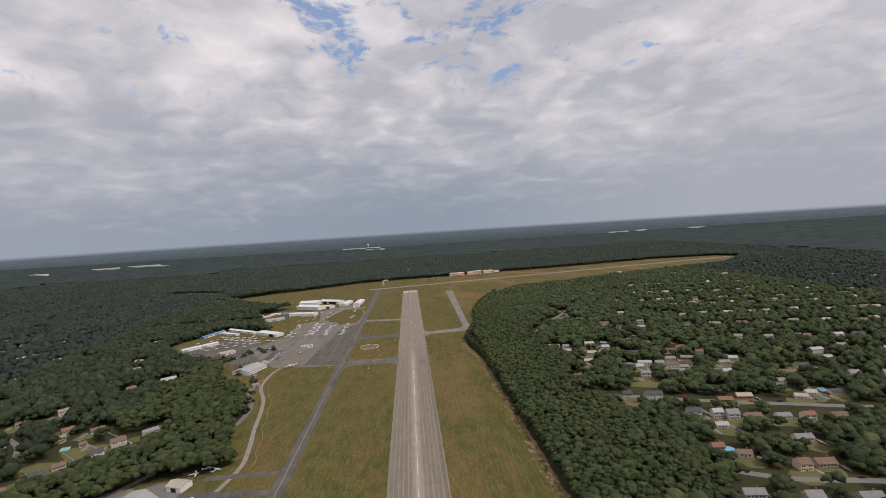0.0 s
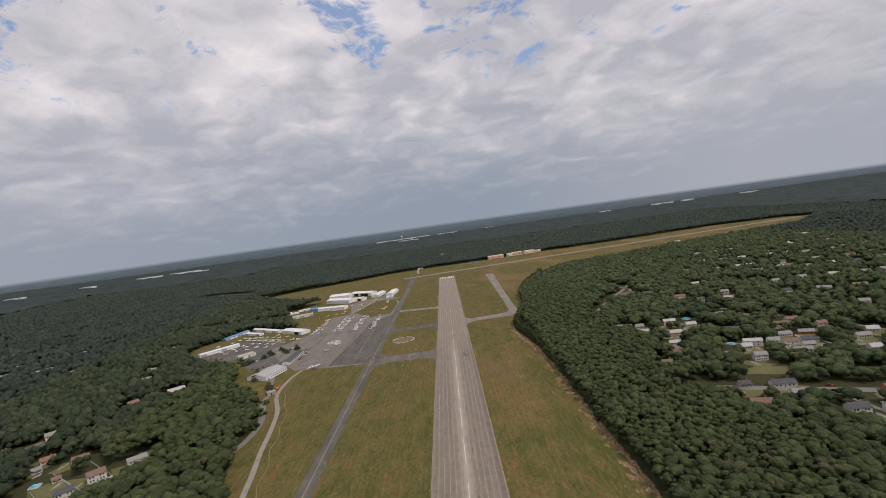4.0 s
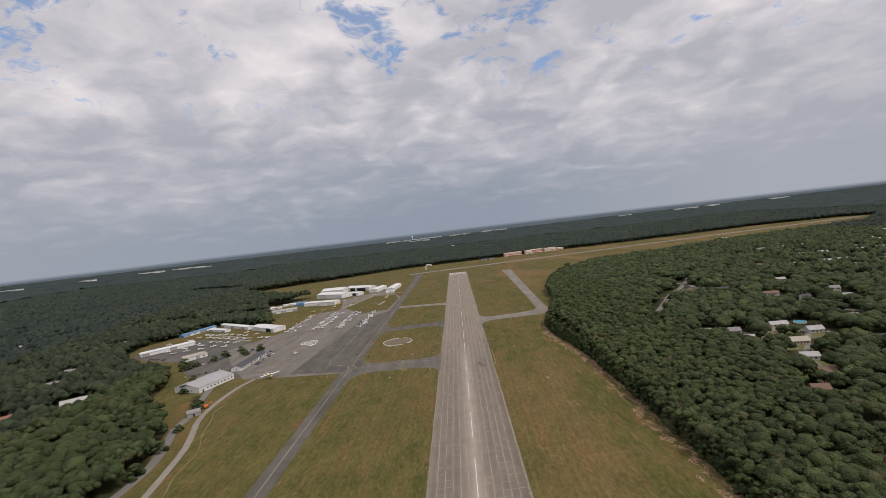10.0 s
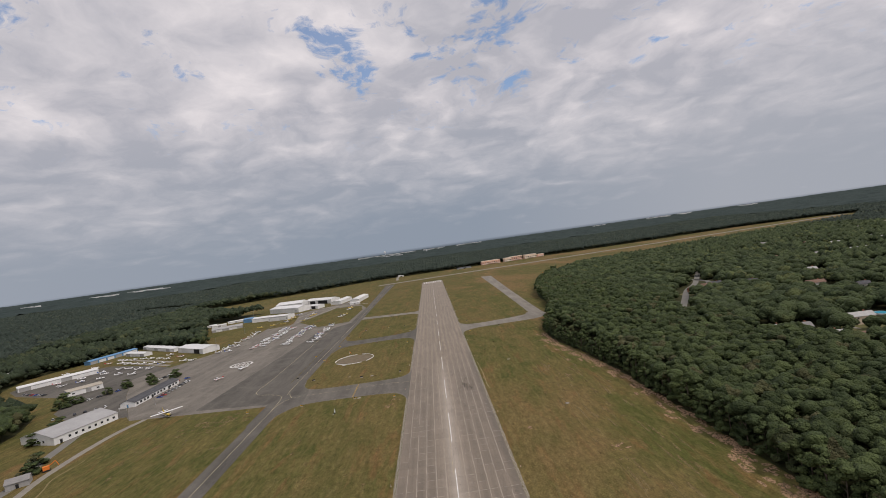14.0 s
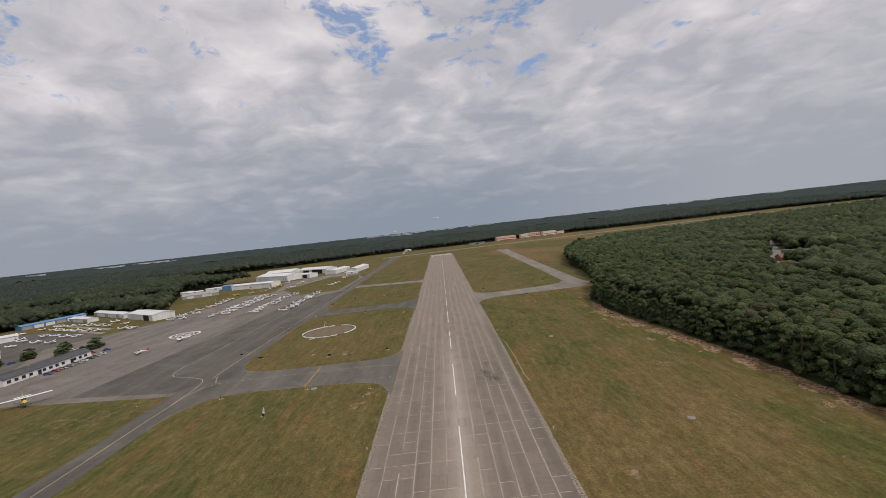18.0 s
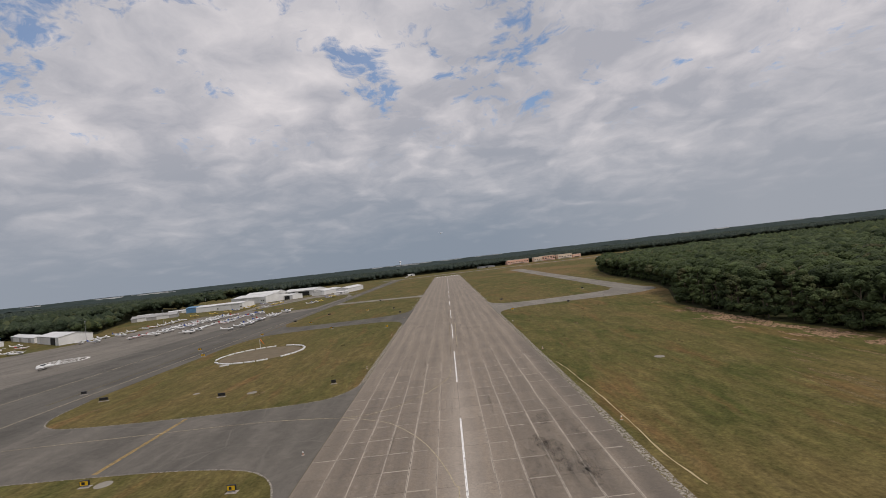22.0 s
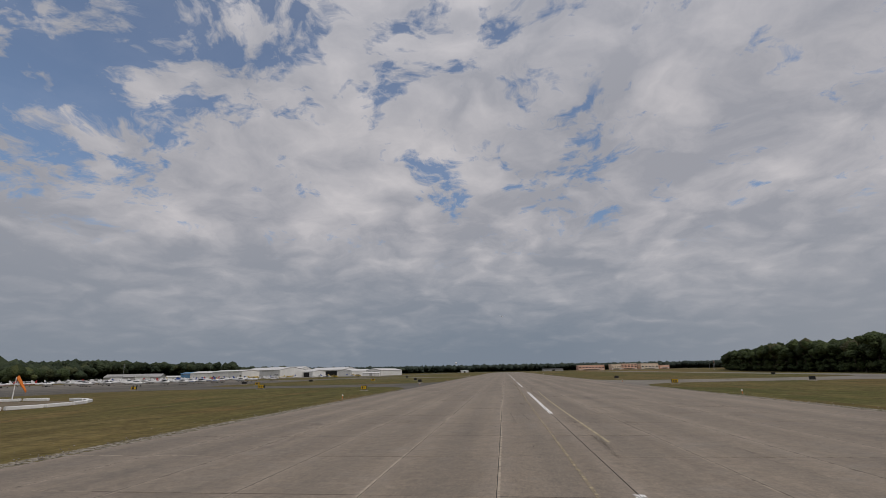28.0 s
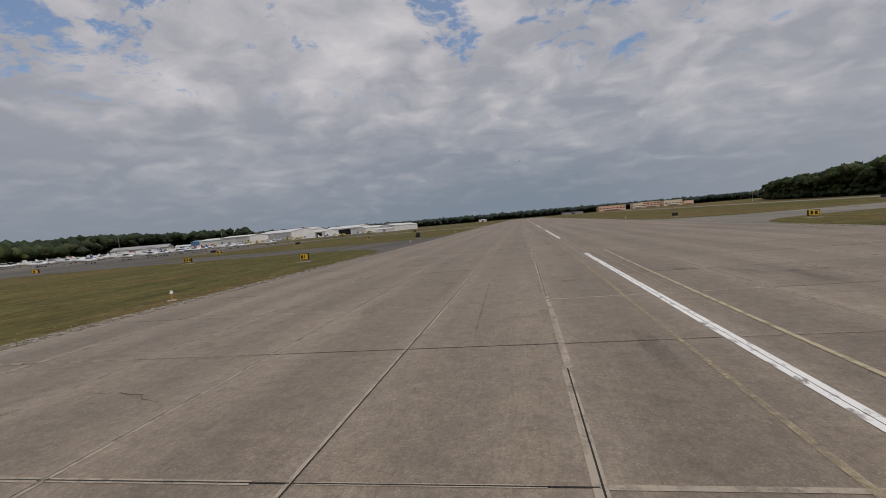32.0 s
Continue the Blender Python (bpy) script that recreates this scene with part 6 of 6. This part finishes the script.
FLEET = [aircraft("white high-wing light aircraft with blue trim, tied down", True, M_AWHITE, M_ABLUE), aircraft("white low-wing light aircraft with red trim, tied down", False, M_AWHITE, M_ARED), aircraft("plain white high-wing light aircraft, tied down", True, M_AWHITE, M_AWHITE),
         aircraft("white low-wing light aircraft with blue tail, tied down", False, M_AWHITE, M_ABLUE), aircraft("yellow high-wing light aircraft on the grass", True, M_AYEL, M_AYEL), aircraft("plain white twin-engined aircraft on the apron", False, M_AWHITE, M_AWHITE, True, 1.15), aircraft("plain white low-wing light aircraft, tied down", False, M_AWHITE, M_AWHITE)]
parked = []
random.seed(9)
for x0, ya, yb, n, turn in ((-248, 206, 330, 11, 0), (-212, 202, 325, 14, 180), (-199, 208, 322, 13, 0), (-175, 186, 318, 11, 180), (-167, 192, 300, 8, 0), (-139, 188, 298, 13, 0), (-232, 380, 470, 6, 0), (-203, 385, 460, 6, 180), (-139, 370, 392, 3, 20), (-144, 450, 475, 3, 20)):
    for i in range(n):
        if random.random() < 0.06:
            continue
        yy = ya + (yb - ya) * (i + random.uniform(-0.2, 0.2)) / max(1, n - 1)
        kind = random.choice((0, 1, 2, 2, 2, 2, 2, 3, 6, 6, 6, 6, 6, 6)) if ya < 350 else random.choice((4, 4, 2, 0))
        parked.append((kind, x0 + random.uniform(-2.5, 2.5), yy, turn + random.gauss(0, 14)))
for x, y in ((-389, 250), (-378, 243), (-366, 240), (-354, 238), (-340, 230), (-326, 222), (-312, 212), (-400, 222), (-356, 174), (-332, 160), (-338, 186), (-320, 174), (-306, 168), (-298, 216), (-322, 238), (-278, 184), (-268, 180), (-345, 152), (-362, 148), (-376, 140), (-392, 156), (-420, 205), (-395, 238), (-372, 226), (-360, 218), (-348, 212), (-334, 204), (-318, 196), (-304, 188), (-380, 192), (-366, 184), (-352, 190), (-374, 166), (-312, 150)):
    parked.append((random.choice((0, 1, 2, 2, 2, 2, 6, 6, 6)), x, y, random.gauss(45, 25)))
parked += [(5, -183, 100, 200), (1, -192, 70, 200), (2, -183, -321, 40), (0, -174, -326, 60), (3, -190, -330, 20), (2, -179, -372, 110), (4, -262, 372, 20), (4, -244, 376, 30), (0, -238, 204, 20), (2, -239, 231, 10), (3, -160, 560, 90), (2, -225, 600, 60)]
used = set()
for kind, x, y, a in parked:
    if kind in used:
        copy_thing(FLEET[kind], pose(x, y, 0.02, 0, 0, a))
    else:
        used.add(kind)
        FLEET[kind].matrix_basis = pose(x, y, 0.02, 0, 0, a)
flyer = copy_thing(FLEET[2], pose(-3, 690, 76, 0, -8, 92))
tagged(flyer, "white high-wing light aircraft climbing away in the distance", "aircraft", "aircraft in flight")
big = aircraft("large yellow and cream display aircraft standing on the grass", True, M_AWHITE, M_AYEL, False, 1.75, M_AYEL)
big.matrix_basis = pose(-186, -16, 0, 0, 0, -45)
tagged(big, group="display aircraft")


# ---- cars ----
def car(label, paint):
    root = thing("car", label, "car", pose(0, 0, 0), "cars parked behind the terminal")
    bm = bmesh.new()
    loft(bm, [[(-2.2, y, 0.32), (2.2, y, 0.32), (2.25, y, 0.62), (1.2, y, 0.86), (-2.0, y, 0.92), (-2.25, y, 0.7)] for y in (-0.88, 0.88)])
    body = part("body", bm, paint, root)
    bm = bmesh.new()
    loft(bm, [[(1.15, y, 0.86), (0.45, y * 0.86, 1.42), (-1.25, y * 0.86, 1.44), (-1.9, y, 0.92)] for y in (-0.82, 0.82)])
    part("cabin_glass", bm, M_GLASS, root, "dark tinted cabin windows")
    boxes("roof_panel", [(-1.15, 0.4, -0.66, 0.66, 1.425, 1.47)], paint, body)
    for x in (-1.4, 1.4):
        for y in (-0.8, 0.8):
            bm = bmesh.new()
            tube(bm, (x, y - 0.11, 0.33), (x, y + 0.11, 0.33), 0.33, n=10)
            part("wheel", bm, M_RUBBER, root)
    return root


CARS = [car(f"{n} car parked on worn asphalt", m) for n, m in (("white", M_AWHITE), ("dark grey", M_ROOFD), ("silver", M_ROOFG), ("red", M_ARED), ("black", M_SIGNK), ("blue", M_ABLUE))]
lots = [(-223, 40 + 5.2 * i, random.gauss(0, 4)) for i in range(9)] + [(-288 + 5.4 * i, 18 + 3.2 * i, 130 + random.gauss(0, 4)) for i in range(6)] + [(-300 + 4 * i, 60 + 6 * i, 60) for i in range(5)] + [(-262 + 2 * i, 108 + 5 * i, 45) for i in range(3)]
lots += [(-232 + 3.4 * i, -377 - 3.0 * i, 50 + random.gauss(0, 5)) for i in range(9) if i not in (2, 3)] + [(-300 + i * 40, -261 - 13 * i % 9, 40) for i in range(2)] + [(x + 9, y - 8, random.uniform(40, 110)) for x, y in EXTRA[:14]] + [(-400 + 6 * i, 126 - 3 * i, 60) for i in range(6)]
lots += [(290, -262, -22), (322, -277, -22), (345, -289, 158), (372, -295, -22), (306, -332, 70), (296, -300, 60), (318, -432, -14), (300, -428, 160), (-236, 90, 20), (-230, 95, 50)]
used = set()
for x, y, a in lots:
    k = random.choice((0, 0, 0, 1, 1, 2, 2, 2, 4, 4, 3, 5))
    if k in used:
        copy_thing(CARS[k], pose(x, y, 0.01, 0, 0, a))
    else:
        used.add(k)
        CARS[k].matrix_basis = pose(x, y, 0.01, 0, 0, a)


# ---- airfield furniture ----
def taxi_sign(x, y, yaw, full, face, label, marks=()):
    """A lit sign box on legs; marks are plain bars on its face, which looks along its own -y."""
    w = full * 0.74
    root = thing("taxiway_sign", label, "sign", pose(x, y, 0, 0, 0, yaw), "taxiway signs")
    boxes("housing", [(-w / 2, w / 2, -0.16, 0.16, 0.28, 1.0)], M_SIGNK, root)
    for s in (-1, 1):
        f = boxes("face", [(-w / 2 + 0.05, w / 2 - 0.05, min(s * 0.15, s * 0.175), max(s * 0.15, s * 0.175), 0.33, 0.95)], face if s < 0 else M_SIGNK, root)
        if s < 0:
            for a, b in marks:
                boxes("mark", [(a * 0.74, b * 0.74, -0.182, -0.176, 0.44, 0.84)], M_SIGNK, f)
    for cx in (-w * 0.35, w * 0.35):
        boxes("leg", [(cx - 0.04, cx + 0.04, -0.05, 0.05, 0, 0.28)], M_METAL, root)
    boxes("base_pad", [(-w / 2 - 0.2, w / 2 + 0.2, -0.5, 0.5, 0, 0.05)], M_SPALL, root)
    return root


for x, y, w, marks in ((-30.6, 113.5, 1.5, ((-0.5, -0.1), (0.1, 0.22))), (-62, 133, 2.2, ((-0.9, -0.4), (-0.1, 0.3), (0.6, 1.0))), (31, 126, 1.7, ((-0.55, -0.15), (0.1, 0.5))), (-104, 86, 2.2, ((-0.6, -0.2), (0.1, 0.6))), (-100, 138, 2.0, ((-0.5, 0.2),)), (-31.7, -43.8, 1.6, ((-0.4, 0.1),)), (-116, 106, 2.2, ((-0.6, 0.3),)), (-91, -36.5, 1.8, ((-0.5, 0.2),)), (-57.5, -36.5, 1.8, ((-0.5, 0.2),)), (-84, 172, 2.2, ((-0.6, 0.4),)), (-57, 215, 2.0, ((-0.4, 0.4),)), (-126, -34, 1.8, ((-0.4, 0.4),))):
    taxi_sign(x, y, random.uniform(-6, 6), w, M_SIGNY, "yellow taxiway sign with black marks on short legs", marks)
for x, y, w in ((-31.4, 12, 1.5), (-98, 22, 3.0), (-60, 11.5, 2.4), (-30.5, 175, 1.6), (-100, 192, 2.6), (32.5, 184, 1.7), (61, 133, 1.5), (-38, 208, 1.6), (-84, 216, 2.2), (-113, 34, 2.0), (-60, 298, 1.6), (88, 200, 1.6)):
    taxi_sign(x, y, random.uniform(-6, 6), w, M_SIGNK, "black back of a taxiway sign on short legs")


def edge_light(x, y):
    root = thing("runway_light", "small white runway edge light on a stake", "lamp", pose(x, y, 0), "runway edge lights")
    bm = bmesh.new()
    tube(bm, (0, 0, 0), (0, 0, 0.42), 0.035, n=6)
    part("stake", bm, M_ORANGE, root)
    bm = bmesh.new()
    tube(bm, (0, 0, 0.42), (0, 0, 0.60), 0.10, 0.06, 8)
    part("lens", bm, M_AWHITE, root, "clear glass lens")
    bm = bmesh.new()
    tube(bm, (0, 0, 0), (0, 0, 0.04), 0.28, 0.26, 10)
    part("base", bm, M_SPALL, root)
    return root


first = edge_light(-25.2, -450)
for i in range(21):
    for sx in (-1, 1):
        if i or sx > 0:
            copy_thing(first, pose(sx * 25.2, -450 + 59.5 * i, 0))

# segmented marker circle
circle = thing("wind_marker_circle", "ring of low white marker beams with gaps on bare ground", "marker", pose(-75, 74.5, 0))
for i in range(24):
    if i in (5, 13, 20):
        continue
    a = 2 * math.pi * (i + 0.5) / 24
    tilt = random.gauss(0, 3)
    bm = bmesh.new()
    box(bm, -1.9, 1.9, -0.28, 0.28, 0.0, 0.42)
    bmesh.ops.bevel(bm, geom=bm.edges[:], offset=0.05, segments=1, affect="EDGES")
    q = part("marker_beam", bm, M_WALL, circle)
    q.matrix_local = pose(16.2 * math.cos(a), 16.2 * math.sin(a), 0.0, 0, 0, math.degrees(a) + 90 + tilt)
bm = bmesh.new()
box(bm, -1.5, 1.5, -0.2, 0.2, 0, 0.4)
part("marker_beam", bm, M_WALL, circle).matrix_local = pose(-6, -17.8, 0, 0, 0, 20)


def windsock(x, y, h, mat, label, droop, yaw):
    root = thing("windsock", label, "windsock", pose(x, y, 0, 0, 0, yaw))
    bm = bmesh.new()
    tube(bm, (0, 0, 0), (0, 0, h), 0.09, 0.05, 8)
    part("pole", bm, M_AWHITE, root)
    bm = bmesh.new()
    pts = [(0.3 + 0.9 * i * (1 - droop), 0, h - 0.2 - 0.85 * i * droop) for i in range(5)]
    loft(bm, [[(p[0], 0.42 * (1 - 0.13 * i) * math.cos(2 * math.pi * j / 8), p[2] + 0.42 * (1 - 0.13 * i) * math.sin(2 * math.pi * j / 8)) for j in range(8)] for i, p in enumerate(pts)])
    part("sock", bm, mat, root)
    bm = bmesh.new()
    bmesh.ops.create_cone(bm, cap_ends=True, segments=14, radius1=0.8, radius2=0.7, depth=0.1, matrix=Matrix.Translation((0, 0, 0.05)))
    part("footing", bm, M_SPALL, root)
    return root


windsock(-82, 91, 3.8, M_ORANGE, "orange windsock drooping from a short pole", 0.62, 20)
flag = thing("feather_flag", "white feather banner with a dark foot, leaning in the grass", "flag", pose(-66, -60.5, 0, 0, 14, 0))
bm = bmesh.new()
tube(bm, (0, 0, 0), (0, 0, 2.6), 0.03, 0.025, 6)
tube(bm, (0, 0, 2.6), (0.22, 0, 3.5), 0.025, 0.018, 6)
part("pole", bm, M_METAL, flag)
for nm, mat_, zs in (("cloth", M_AWHITE, (1.25, 1.8, 2.4, 3.0, 3.4, 3.6)), ("foot_panel", M_SIGNK, (0.45, 0.8, 1.24))):
    bm = bmesh.new()
    loft(bm, [[(0.04 + max(0.0, z - 2.6) * 0.22, -0.015, z), (0.10 + 0.72 * math.sin(math.pi * min(1.0, max(0.12, (3.75 - z) / 2.6)) * 0.5), -0.015, z - 0.12), (0.10 + 0.72 * math.sin(math.pi * min(1.0, max(0.12, (3.75 - z) / 2.6)) * 0.5), 0.015, z - 0.12), (0.04 + max(0.0, z - 2.6) * 0.22, 0.015, z)] for z in zs])
    part(nm, bm, mat_, flag, "dark lower panel" if nm != "cloth" else "")
boxes("base_plate", [(-0.35, 0.35, -0.35, 0.35, -0.12, 0.04)], M_METAL, flag)
windsock(208, 540, 9, M_ORANGE, "orange windsock on a tall pole by the far woods", 0.7, 10)


def mast(x, y, h, label):
    root = thing("light_mast", label, "mast", pose(x, y, 0), "light masts")
    bm = bmesh.new()
    tube(bm, (0, 0, 0), (0, 0, h), 0.16, 0.08, 8)
    part("pole", bm, M_METAL, root)
    boxes("lamp_head", [(-0.5, 0.5, -0.2, 0.2, h, h + 0.35)], M_METAL, root)
    boxes("crossarm", [(-0.9, 0.9, -0.05, 0.05, h * 0.9, h * 0.9 + 0.1)], M_METAL, root)
    return root


for x, y, h in ((-262, 226, 14), (-270, 330, 12), (-328, 520, 15), (-215, 20, 10), (250, 640, 10), (-140, 520, 10), (300, 780, 12)):
    mast(x, y, h, "slim grey light mast")
random.seed(3)
ex = thing("excavator", "orange and white digger parked by the track", "vehicle", pose(-212, -82, 0, 0, 0, 40))
for y in (-1.0, 1.0):
    boxes("crawler_track", [(-1.6, 1.6, y - 0.3, y + 0.3, 0, 0.8)], M_RUBBER, ex)
boxes("cab", [(-1.5, 1.3, -1.2, 1.2, 0.8, 2.6)], M_ORANGE, ex)
bm = bmesh.new()
tube(bm, (1.0, 0, 2.2), (4.0, 0, 4.2), 0.25, 0.2, 6)
tube(bm, (4.0, 0, 4.2), (5.2, 0, 1.2), 0.2, 0.15, 6)
part("boom", bm, M_ORANGE, ex)


# ---- loose stones along the runway edges ----
def edge_stones():
    c, r = [], []
    for sx, y0, y1, n in ((-1, 12, 114, 1500), (-1, 192, 300, 500), (1, -40, 114, 1500), (1, 186, 300, 400), (-1, -200, -54, 500)):
        rad = rng.uniform(0.02, 0.06, n)
        c.append(np.stack([sx * (HALF + 0.15 + rng.exponential(0.7, n)), rng.uniform(y0, y1, n), 0.014 + rad * 0.35], 1))
        r.append(rad)
    v, f = lumps(np.concatenate(c), np.concatenate(r), 0.3, 0.6, low=True)
    tagged(tri_mesh("edge_stones", v, f, M_GRAVEL), "loose pale stones along the runway edge", "gravel", kind="stuff")


edge_stones()


# ---- runway slabs ----
def slab_mesh(w, l):
    """A concrete slab with slightly broken edges; its top lies at z = 0."""
    b = 0.010
    v = [(sx * w / 2, sy * l / 2, -0.018) for sx, sy in ((-1, -1), (1, -1), (1, 1), (-1, 1))] + [(sx * (w / 2 - b), sy * (l / 2 - b), 0.0) for sx, sy in ((-1, -1), (1, -1), (1, 1), (-1, 1))]
    return v, [(4, 5, 6, 7), (0, 1, 5, 4), (1, 2, 6, 5), (2, 3, 7, 6), (3, 0, 4, 7)]


SL, SW = 6.1, 3.81
sv, sf = slab_mesh(SW - 0.010, SL - 0.010)
me = bpy.data.meshes.new("slab")
me.from_pydata(sv, [], sf)
me.materials.append(M_CONCO)
runway = scene.objects["runway"]
vs, fs = [], []
sv = np.array(sv)
for j in range(-93, 124):
    y = 48.35 + (j + 0.5) * SL
    if y > 796 or y < -518:
        continue
    for i in range(-6, 6):
        x = (i + 0.5) * SW
        if 0 <= j < 25:
            ob = new("slab", me)
            ob.location = (x, y, 0.031 + random.uniform(-0.003, 0.003))
            ob.rotation_euler = (random.gauss(0, 0.0004), random.gauss(0, 0.0006), 0)
            ob.parent = runway
        else:
            k = len(vs) * 8
            vs.append(sv + (x, y, 0.031))
            fs += [tuple(q + k for q in f) for f in sf]
rest = quads("slab_field", np.concatenate(vs).tolist(), fs, M_CONC, runway)
tagged(rest, "further concrete slabs of the runway", kind="stuff")

# pale spalled edges and dark sealant along the joints
random.seed(13)
vs, fs, ds, df, ns, nf = [], [], [], [], [], []


def dash(vv, ff, x0, x1, y0, y1, z):
    k = len(vv)
    vv += [(x0, y0, z), (x1, y0, z), (x1, y1, z), (x0, y1, z)]
    ff.append((k, k + 1, k + 2, k + 3))


for i in range(-5, 6):
    x = i * SW
    y = -518.0
    while y < 796:
        l = random.uniform(3, 16)
        if i and random.random() < 0.95:
            w = random.uniform(0.08, 0.18) if y > 20 else random.uniform(0.15, 0.30)
            s = random.choice((-1, 1)) * 0.03
            dash(*((ns, nf) if y > 20 else (vs, fs)), x + s - w / 2, x + s + w / 2, y, min(y + l, 796), 0.0385)
        if random.random() < 0.93:
            w = random.uniform(0.020, 0.034)
            dash(ds, df, x - w / 2, x + w / 2, y, min(y + l, 796), 0.0395)
        y += l
for j in range(-93, 123):
    y = 48.35 + j * SL
    for i in range(-6, 6):
        if random.random() < (0.6 if y > 20 else 0.65):
            w = random.uniform(0.06, 0.15) if y > 20 else random.uniform(0.14, 0.27)
            dash(*((ns, nf) if y > 20 else (vs, fs)), i * SW + 0.05, (i + 1) * SW - random.uniform(0.05, 1.2), y - w / 2, y + w / 2, 0.0385)
        if random.random() < (0.97 if j % 2 == 0 else 0.45):
            w = random.uniform(0.016, 0.030)
            dash(ds, df, i * SW + 0.03, (i + 1) * SW - 0.03, y - w / 2, y + w / 2, 0.0395)
tagged(quads("spalled_joint_edges", vs, fs, M_HALO, runway), "pale worn edges along the slab joints", kind="stuff")
tagged(quads("worn_slab_edges", ns, nf, M_EDGE, runway), "faintly paler worn edges of the slabs", kind="stuff")
tagged(quads("joint_sealant", ds, df, M_JOINT, runway), "dark sealant lines in the slab joints", kind="stuff")
# cracks
vs, fs = [], []
for x, y, a, n in ((-14.4, 70.0, -0.25, 8), (-5.6, 48.9, 1.4, 7), (-5.1, 50.4, 1.2, 6), (-8.8, 57.6, 0.1, 9), (-13.5, 58.5, 0.2, 8), (-2.1, 44.0, 1.5, 6), (6.2, 62.0, 0.6, 9), (11.0, 70.0, 0.3, 9), (-16.0, 74.0, 1.0, 9), (3.4, 30.0, 1.1, 8), (-9.5, 26.0, 0.4, 8), (8.4, 20.0, 1.3, 8), (-18.0, 92.0, 0.3, 8), (14.5, 95.0, 1.0, 8), (-6.0, 102.0, 1.3, 8)):
    for _ in range(n):
        b = a + random.gauss(0, 0.35)
        l = random.uniform(0.2, 0.5)
        nx, ny = x + l * math.cos(b), y + l * math.sin(b)
        k, w = len(vs), random.uniform(0.003, 0.008)
        vs += [(x - w * math.sin(b), y + w * math.cos(b), 0.041), (x + w * math.sin(b), y - w * math.cos(b), 0.041), (nx + w * math.sin(b), ny - w * math.cos(b), 0.041), (nx - w * math.sin(b), ny + w * math.cos(b), 0.041)]
        fs.append((k, k + 1, k + 2, k + 3))
        x, y = nx, ny
tagged(quads("cracks", vs, fs, M_JOINT, runway), "dark cracks in the concrete", kind="stuff")
